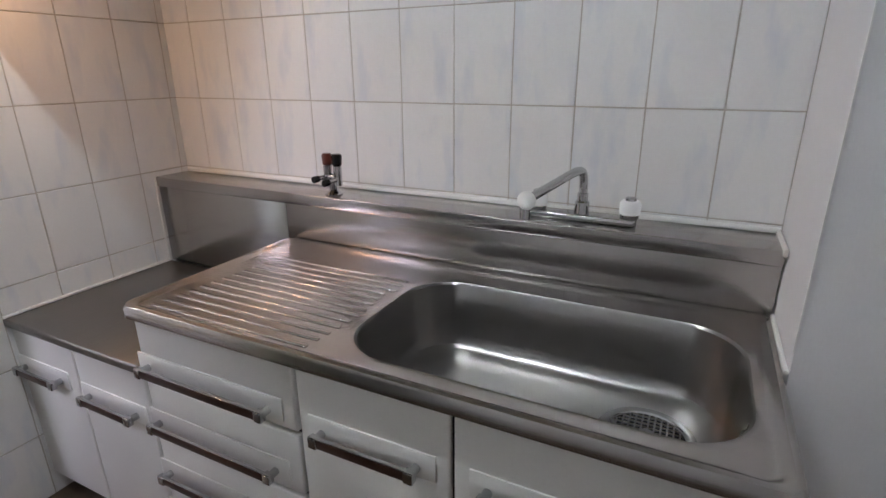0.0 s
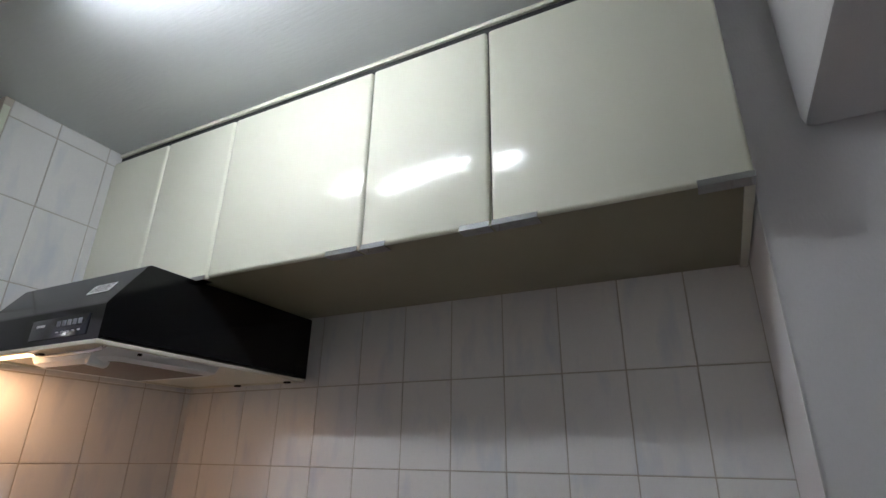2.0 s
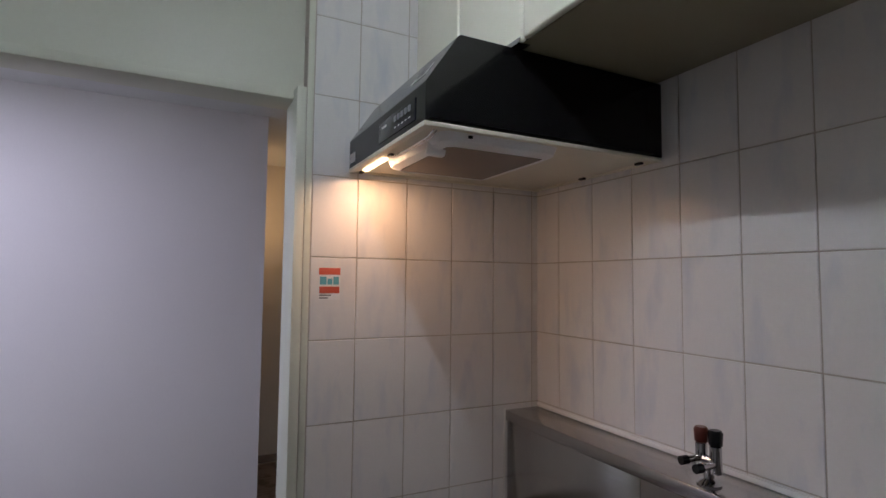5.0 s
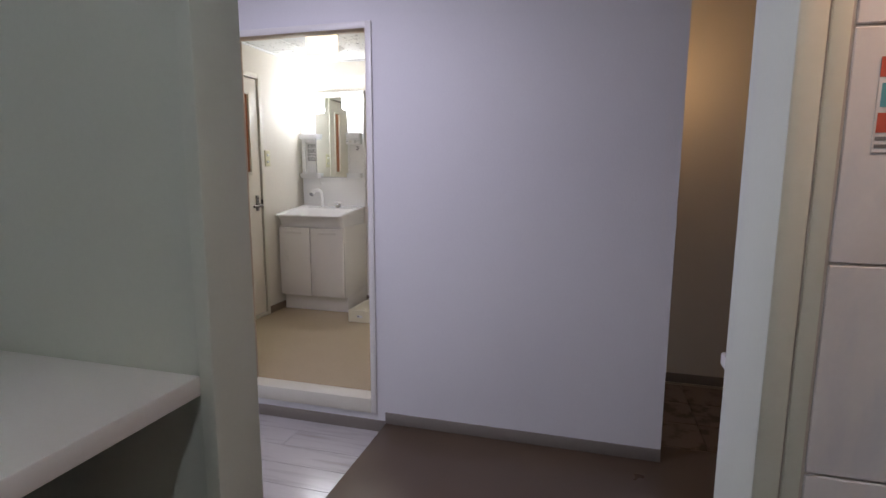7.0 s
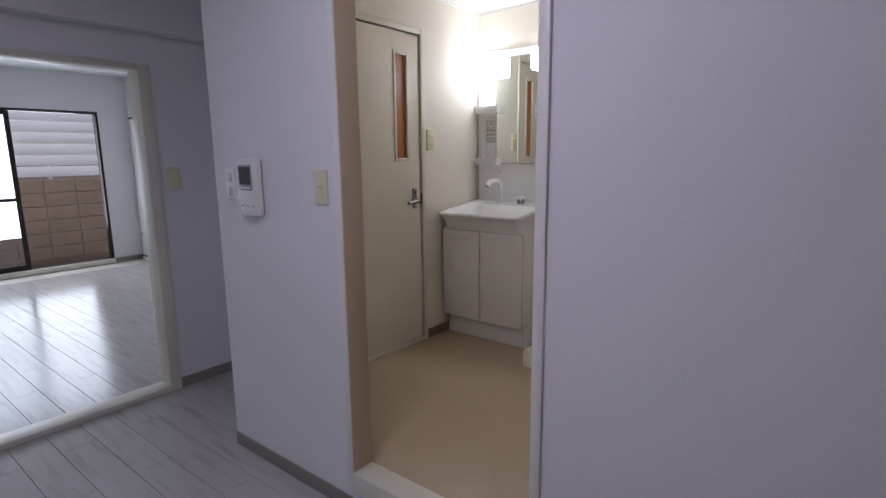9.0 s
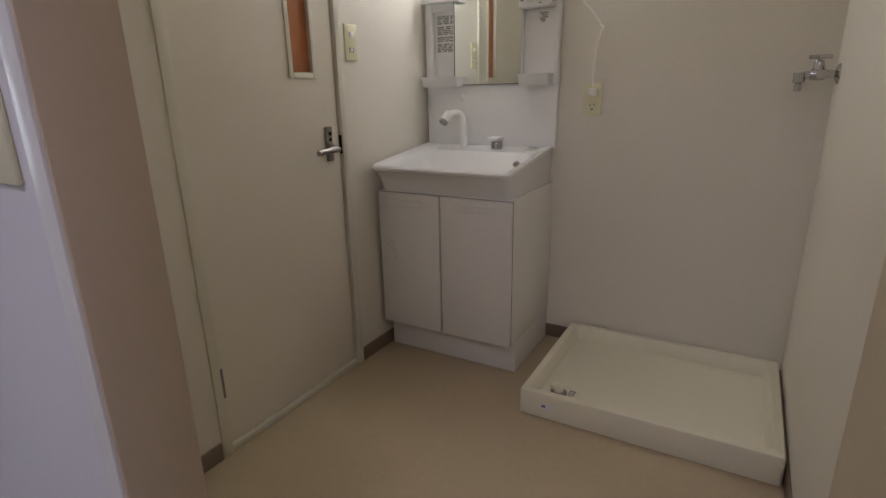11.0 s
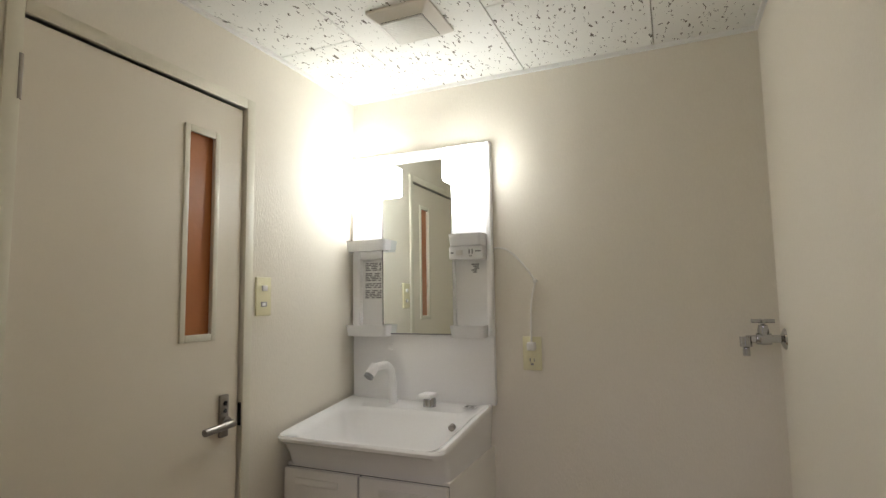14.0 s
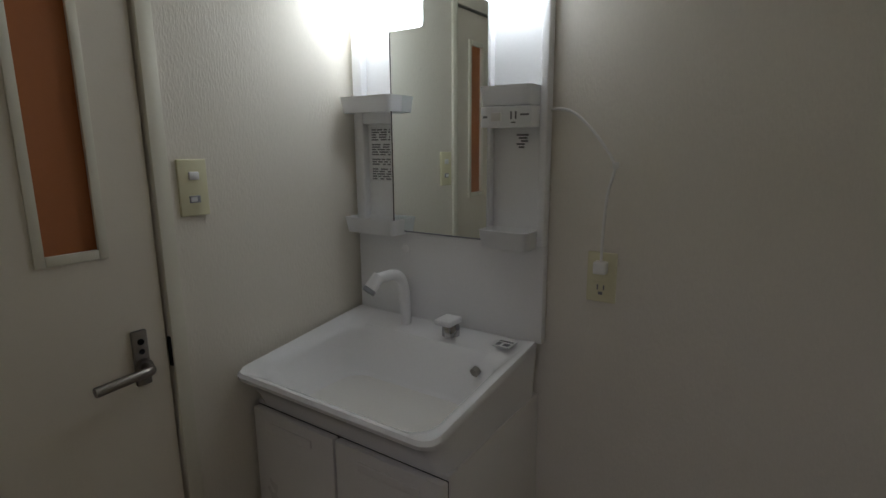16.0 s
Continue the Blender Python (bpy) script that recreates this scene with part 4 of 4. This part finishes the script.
bas = part("basin", loft(
    rrect(WX + 0.03, -3.262, VL + 0.02, VR - 0.02, 0.03, 0.888), rrect(WX + 0.002, -3.25, VL + 0.006, VR - 0.006, 0.03, 0.89),
    rrect(WX + 0.002, -3.232, VL + 0.004, VR - 0.004, 0.035, 0.93), rrect(WX + 0.002, -3.205, VL, VR, 0.04, 0.968),
    rrect(WX + 0.002, -3.183, VL - 0.004, VR + 0.004, 0.04, lambda x, y: slope_z(x, y) - 0.018), rrect(WX + 0.002, -3.180, VL - 0.005, VR + 0.005, 0.04, lambda x, y: slope_z(x, y) - 0.008),
    rrect(WX + 0.006, -3.186, VL, VR, 0.04, lambda x, y: slope_z(x, y)),
    rrect(WX + 0.012, -3.200, VL + 0.014, VR - 0.014, 0.04, lambda x, y: slope_z(x, y) - 0.004),
    rrect(WX + 0.115, -3.215, VL + 0.035, VR - 0.035, 0.06, lambda x, y: slope_z(x, y) - 0.014),
    rrect(WX + 0.128, -3.228, VL + 0.046, VR - 0.046, 0.06, lambda x, y: slope_z(x, y) - 0.03),
    rrect(WX + 0.16, -3.262, VL + 0.08, VR - 0.08, 0.06, 0.905), rrect(WX + 0.185, -3.29, VL + 0.11, VR - 0.11, 0.06, 0.885), rrect(WX + 0.23, -3.33, VL + 0.15, VR - 0.15, 0.05, 0.880)), CERAMIC, van, "white glossy basin")
part("overflow", rod((WX + 0.136, -3.155, 0.985), (WX + 0.150, -3.157, 0.98), 0.012), SATIN, bas)
part("drain", turned([(0.022, 0), (0.022, 0.002), (0.015, 0.003)], (-3.45, -3.34, 0.8802)), CHROME, bas)
part("care_label", boxes((WX + 0.05, WX + 0.10, -3.135, -3.085, 1.0435, 1.0455), bevel=0), PAPER, bas, "small printed care label")
part("care_print", boxes((WX + 0.058, WX + 0.064, -3.13, -3.09, 1.0453, 1.0462), (WX + 0.07, WX + 0.092, -3.128, -3.116, 1.0453, 1.0462), (WX + 0.075, WX + 0.09, -3.108, -3.092, 1.0453, 1.0462), bevel=0), INK, bas)
vt = thing("basin_tap", (WX + 0.065, -3.42, 1.04), "white spray tap with a lever handle on basin", "tap")
part("spout", pipe([(WX + 0.065, -3.44, 1.035), (WX + 0.065, -3.44, 1.11), (WX + 0.07, -3.45, 1.19), (WX + 0.15, -3.478, 1.182)], 0.0155), PLASTIC, vt)
part("spout_head", rod((WX + 0.138, -3.474, 1.189), (WX + 0.166, -3.484, 1.157), 0.0185), PLASTIC, vt)
part("spout_ring", rod((WX + 0.1665, -3.4842, 1.1565), (WX + 0.174, -3.487, 1.148), 0.0188), GREYP, vt)
part("lever_base", turned([(0.025, 0), (0.024, 0.026), (0.019, 0.036)], (WX + 0.075, -3.275, 1.036)), CHROME, vt)
part("lever", boxes((WX + 0.05, WX + 0.115, -3.305, -3.252, 1.07, 1.086), bevel=0.005, seg=3), PLASTIC, vt)

# mirror cabinet
mc = thing("mirror_cabinet", (WX + 0.05, -3.34, 1.05), "white mirror cabinet with lit lamps and trays", "mirror cabinet")
CL, ML, MR, CR = -3.648, -3.497, -3.188, -3.028   # cabinet and mirror sides
X0, X1 = WX + 0.010, WX + 0.034                   # niche back, panel front
part("back_sheet", boxes((WX + 0.002, X0, CL + 0.001, CR - 0.001, 1.30, 2.045), bevel=0), PLASTIC, mc)
part("splash_panel", boxes((WX + 0.002, X1 - 0.006, CL, CR, 1.044, 1.299), bevel=0.003), PLASTIC, mc, "plain white splash panel")
part("side_frame", boxes((WX + 0.002, X1, CL, CL + 0.036, 1.30, 2.05), bevel=0.004, seg=3), PLASTIC, mc)
part("side_frame", boxes((WX + 0.002, X1, CR - 0.02, CR, 1.30, 2.05), bevel=0.004, seg=3), PLASTIC, mc)
part("top_rail", boxes((X0, X1, CL + 0.036, CR - 0.02, 2.018, 2.05), bevel=0.004, seg=3), PLASTIC, mc)
part("niche_floor", boxes((X0, X1, CL + 0.036, ML - 0.012, 1.30, 1.318), bevel=0.003), PLASTIC, mc)
part("niche_floor", boxes((X0, X1, MR + 0.006, CR - 0.02, 1.30, 1.318), bevel=0.003), PLASTIC, mc)
part("niche_divider", boxes((X0, X1, CL + 0.036, ML - 0.012, 1.612, 1.645), bevel=0.004), PLASTIC, mc)
part("mirror_box", boxes((X0, X1 - 0.001, ML - 0.012, MR + 0.006, 1.30, 2.018), bevel=0.002), PLASTIC, mc)
part("mirror", boxes((X1 - 0.0005, X1 + 0.0025, ML, MR, 1.307, 2.0), bevel=0), MIRROR, mc, "tall plain mirror", smooth=False)
part("mirror_edge", boxes((X1 - 0.0008, X1 + 0.003, ML - 0.0035, ML - 0.0002, 1.307, 2.0), bevel=0), SASH, mc, "dark mirror edge strip")
part("mirror_edge", boxes((X1 - 0.0008, X1 + 0.003, ML, MR, 1.303, 1.3068), bevel=0), GREYP, mc)
part("mirror_clip", boxes((X1, X1 + 0.006, ML + 0.015, ML + 0.035, 1.985, 2.003), bevel=0.002), PLASTIC, mc)
part("plug_cover", turned([(0.013, 0), (0.013, 0.003), (0.009, 0.005)], (X1 - 0.006, -3.466, 1.25), (1, 0, 0)), CERAMIC, mc)


def tray(y0, y1, z):
    part("tray", loft(rrect(X0 + 0.002, WX + 0.088, y0 + 0.005, y1 - 0.005, 0.012, z), rrect(X0 + 0.002, WX + 0.096, y0, y1, 0.014, z + 0.045), rrect(X0 + 0.004, WX + 0.093, y0 + 0.003, y1 - 0.003, 0.012, z + 0.045), rrect(X0 + 0.005, WX + 0.085, y0 + 0.008, y1 - 0.008, 0.010, z + 0.004)), TRAY, mc, "frosted clear tray")


for y0, y1 in ((CL + 0.003, -3.458), (-3.182, CR - 0.018)):
    tray(y0, y1, 1.296)
    tray(y0, y1, 1.642)
    part("lamp_cover", boxes((X0, WX + 0.148, y0, y1, 1.882, 2.012), bevel=0.014, seg=4), GLOW, mc, "lit white lamp cover")
ct = part("socket_strip", boxes((X0, WX + 0.075, -3.186, CR - 0.02, 1.592, 1.641), bevel=0.005, seg=3), PLASTIC, mc, "white strip with switch and socket")
part("rocker", boxes((WX + 0.074, WX + 0.079, -3.155, -3.128, 1.606, 1.626), bevel=0.002), WHITE, ct)
for y0, y1, z0, z1 in ((-3.104, -3.100, 1.610, 1.628), (-3.092, -3.088, 1.610, 1.628), (-3.078, -3.056, 1.618, 1.622), (-3.178, -3.166, 1.614, 1.619), (-3.102, -3.090, 1.601, 1.604)):
    part("slot", boxes((WX + 0.0745, WX + 0.0762, y0, y1, z0, z1), bevel=0), INK, ct)
nl = part("notice", boxes((X0 - 0.0005, X0 + 0.0008, -3.602, -3.512, 1.445, 1.605), bevel=0), PAPER, mc, "printed instruction label")
rnd = random.Random(4)
rows = []
for k in range(21):
    if k in (5, 11, 15):
        continue
    z, y = 1.598 - 0.0072 * k, -3.598
    while y < -3.520:
        w = rnd.uniform(0.012, 0.035)
        rows.append((X0 + 0.0006, X0 + 0.0013, y, min(y + w, -3.516), z - 0.0042, z))
        y += w + rnd.uniform(0.003, 0.012)
part("notice_print", boxes(*rows, bevel=0), INK, nl)
rows = [(X0 - 0.0002, X0 + 0.0008, -3.118 + 0.006 * (k % 3), -3.118 + 0.006 * (k % 3) + rnd.uniform(0.015, 0.032), 1.572 - 0.0075 * k, 1.5765 - 0.0075 * k) for k in range(5)]
part("caution_print", boxes(*rows, bevel=0), INK, mc)

# laundry pan
pn = thing("laundry_pan", (-3.37, -2.53, WF), "ivory resin washing machine pan on the floor", "washing machine pan")
PXB, PXF, PYL, PYR = -3.682, -3.048, -2.925, -2.118
part("tray", loft(
    rrect(PXB, PXF, PYL, PYR, 0.012, WF + 0.001), rrect(PXB, PXF, PYL, PYR, 0.012, WF + 0.088), rrect(PXB + 0.004, PXF - 0.004, PYL + 0.004, PYR - 0.004, 0.012, WF + 0.094),
    rrect(PXB + 0.028, PXF - 0.028, PYL + 0.028, PYR - 0.028, 0.02, WF + 0.094), rrect(PXB + 0.034, PXF - 0.034, PYL + 0.034, PYR - 0.034, 0.02, WF + 0.088),
    rrect(PXB + 0.044, PXF - 0.044, PYL + 0.044, PYR - 0.044, 0.03, WF + 0.04), rrect(PXB + 0.06, PXF - 0.06, PYL + 0.06, PYR - 0.06, 0.03, WF + 0.032)), PANM, pn)
dcx, dcy, dz = -3.17, -2.80, WF + 0.0325
tr = part("drain_ring", turned([(0.062, 0), (0.062, 0.003), (0.055, 0.004), (0.05, 0.002)], (dcx, dcy, dz)), PANM, pn)
part("drain_grate", turned([(0.050, 0), (0.050, 0.0022), (0.001, 0.0023)], (dcx, dcy, dz)), PANM, tr)
part("drain_elbow", pipe([(dcx - 0.005, dcy - 0.02, dz), (dcx - 0.005, dcy - 0.02, dz + 0.025), (dcx - 0.01, dcy - 0.045, dz + 0.03)], 0.017), PANM, pn, "ivory drain elbow")
part("drain_collar", turned([(0.030, 0), (0.030, 0.006), (0.022, 0.010)], (dcx - 0.005, dcy - 0.02, dz + 0.002)), SATIN, pn)
part("drain_slots", boxes(*[(dcx - 0.04 + 0.014 * k, dcx - 0.034 + 0.014 * k, dcy + 0.012, dcy + 0.036, dz + 0.002, dz + 0.0032) for k in range(6)], bevel=0), INK, tr)
part("brand_label", boxes((PXF - 0.001, PXF + 0.0008, -2.845, -2.80, WF + 0.038, WF + 0.058), bevel=0), PAPER, pn, "tiny blue and white label")
part("brand_mark", boxes((PXF + 0.0006, PXF + 0.0014, -2.842, -2.828, WF + 0.043, WF + 0.053), bevel=0), INK, pn)

# laundry tap
lt = thing("laundry_tap", (-3.615, WR, 1.308), "chrome laundry tap with cross handle on wall", "tap")
tx, tz = -3.615, 1.308
part("wall_flange", turned([(0.032, 0), (0.030, 0.005), (0.014, 0.012)], (tx, WR, tz), (0, -1, 0)), CHROME, lt)
part("body", pipe([(tx, WR, tz), (tx, WR - 0.065, tz), (tx + 0.003, WR - 0.102, tz - 0.002)], 0.0115, bm=turned([(0.017, -0.02), (0.019, 0.0), (0.017, 0.02)], (tx, WR - 0.056, tz), (0, 1, 0))), CHROME, lt)
part("stem", turned([(0.014, 0), (0.016, 0.02), (0.012, 0.035), (0.006, 0.037), (0.006, 0.05)], (tx, WR - 0.056, tz + 0.006)), CHROME, lt)
part("cross_handle", rod((tx - 0.03, WR - 0.056, tz + 0.053), (tx + 0.03, WR - 0.056, tz + 0.053), 0.006, bm=rod((tx, WR - 0.087, tz + 0.053), (tx, WR - 0.025, tz + 0.053), 0.006)), CHROME, lt)
part("outlet", turned([(0.017, 0.012), (0.017, -0.018), (0.010, -0.02), (0.010, -0.045)], (tx + 0.003, WR - 0.104, tz - 0.006)), CHROME, lt)
part("clip", boxes((tx - 0.02, tx + 0.024, WR - 0.112, WR - 0.096, tz - 0.03, tz - 0.027), bevel=0.001), CHROME, lt)

# ceiling fan and pendant
vf = thing("ceiling_vent", (-3.18, -3.12, WC), "square white extractor vent with fine louvres", "vent")
part("frame", loft(rrect(-3.285, -3.075, -3.225, -3.015, 0.006, WC - 0.001), rrect(-3.285, -3.075, -3.225, -3.015, 0.006, WC - 0.008), rrect(-3.255, -3.105, -3.195, -3.045, 0.006, WC - 0.03), rrect(-3.250, -3.110, -3.190, -3.050, 0.004, WC - 0.024)), WHITE, vf)
part("backing", boxes((-3.25, -3.11, -3.19, -3.05, WC - 0.0255, WC - 0.0242), bevel=0), INK, vf)
for k in range(14):
    part("slat", boxes((-3.25 + 0.01 * k, -3.2435 + 0.01 * k, -3.19, -3.05, WC - 0.033, WC - 0.0256), bevel=0.001, seg=1), WHITE, vf)
pe = thing("pendant_lamp", (-2.645, -2.868, WC), "lit cream glass cube lamp under the ceiling", "ceiling lamp")
part("canopy", turned([(0.04, 0), (0.04, 0.012), (0.03, 0.02), (0.03, 0.045)], (-2.645, -2.868, WC), (0, 0, -1)), BROWNBAR, pe, "dark lamp holder")
sh = part("shade", boxes((-2.7275, -2.5625, -2.9505, -2.7855, 2.112, 2.277), bevel=0.016, seg=4), WARMGLOW, pe, "lit cream glass shade")
sh.visible_shadow = False

# ---- pieces: wall tiles, floor boards, entry tiles, blocks ----
TW, TH, J = 0.166, 0.2484, 0.003
xs = [0.0, *[0.133 + TW * k for k in range(11)], 1.947]
zs = [KF, *[0.0258 + TH * k for k in range(1, 11)], KC]
ysl = [0.0, *[-0.034 - TW * k for k in range(6)]]
ysl[-1] = JR + 0.022
shared = {}


def tile_mesh(w, h, axis):
    key = (round(w, 4), round(h, 4), axis)
    if key not in shared:
        s = (0, w, -0.010, 0, 0, h) if axis == "x" else (0, 0.010, -w, 0, 0, h)
        shared[key] = mesh_of("tile", boxes(s, bevel=0.0012, seg=1), TILE)
    return shared[key]


def piece(name, me, parent, at):
    ob = new(name, me)
    ob.parent, ob.location = parent, at
    return ob


for z0, z1 in zip(zs, zs[1:]):
    if z1 - z0 < 0.02:
        continue
    for a, b in zip(xs, xs[1:]):
        if 0.99 < z1 and z0 < 2.02:
            piece("tile", tile_mesh(b - a - J, z1 - z0 - J, "x"), wall_back, (a + J / 2, -0.0005, z0 + J / 2))
    for a, b in zip(ysl, ysl[1:]):
        piece("tile", tile_mesh(a - b - J, z1 - z0 - J, "y"), wall_left, (0.0005, a - J / 2, z0 + J / 2))

floor = bpy.data.objects["floor"]
board = mesh_of("board", boxes((0.0008, 0.1492, 0.0008, 0.8992, -0.01, 0.0), bevel=0.001, seg=1), WOOD)
half = mesh_of("board", boxes((0.0008, 0.1492, 0.0008, 0.4492, -0.01, 0.0), bevel=0.001, seg=1), WOOD)
for i in range(27):
    x = -3.585 + 0.15 * i
    y, k = -2.082, 0
    while y > -9.2:
        long = 0.45 if (k == 0 and i % 2 == 1) or y - 0.9 < -9.25 else 0.9
        y -= long
        k += 1
        if y > -9.25 and not (y > -4.75 and (x < -2.6 or x > -0.2)):
            piece("board", board if long == 0.9 else half, floor, (x, y, 0.0))
entry = bpy.data.objects["floor_entry"]
flag = mesh_of("tile", boxes((0.002, 0.298, 0.002, 0.298, -0.012, 0), bevel=0.0015, seg=1), ENTRY)
for i in range(4):
    for j in range(6):
        piece("tile", flag, entry, (-3.155 + 0.3 * i + 0.05, -0.733 + 0.3 * j, -0.1))
blk = mesh_of("block", boxes((0.004, 0.386, 0, 0.02, 0.004, 0.186), bevel=0.006, seg=2), BLOCK)
for j in range(6):
    for i in range(14):
        piece("block", blk, yard, (-5.2 + 0.39 * i, -10.53, -0.06 + 0.19 * j))
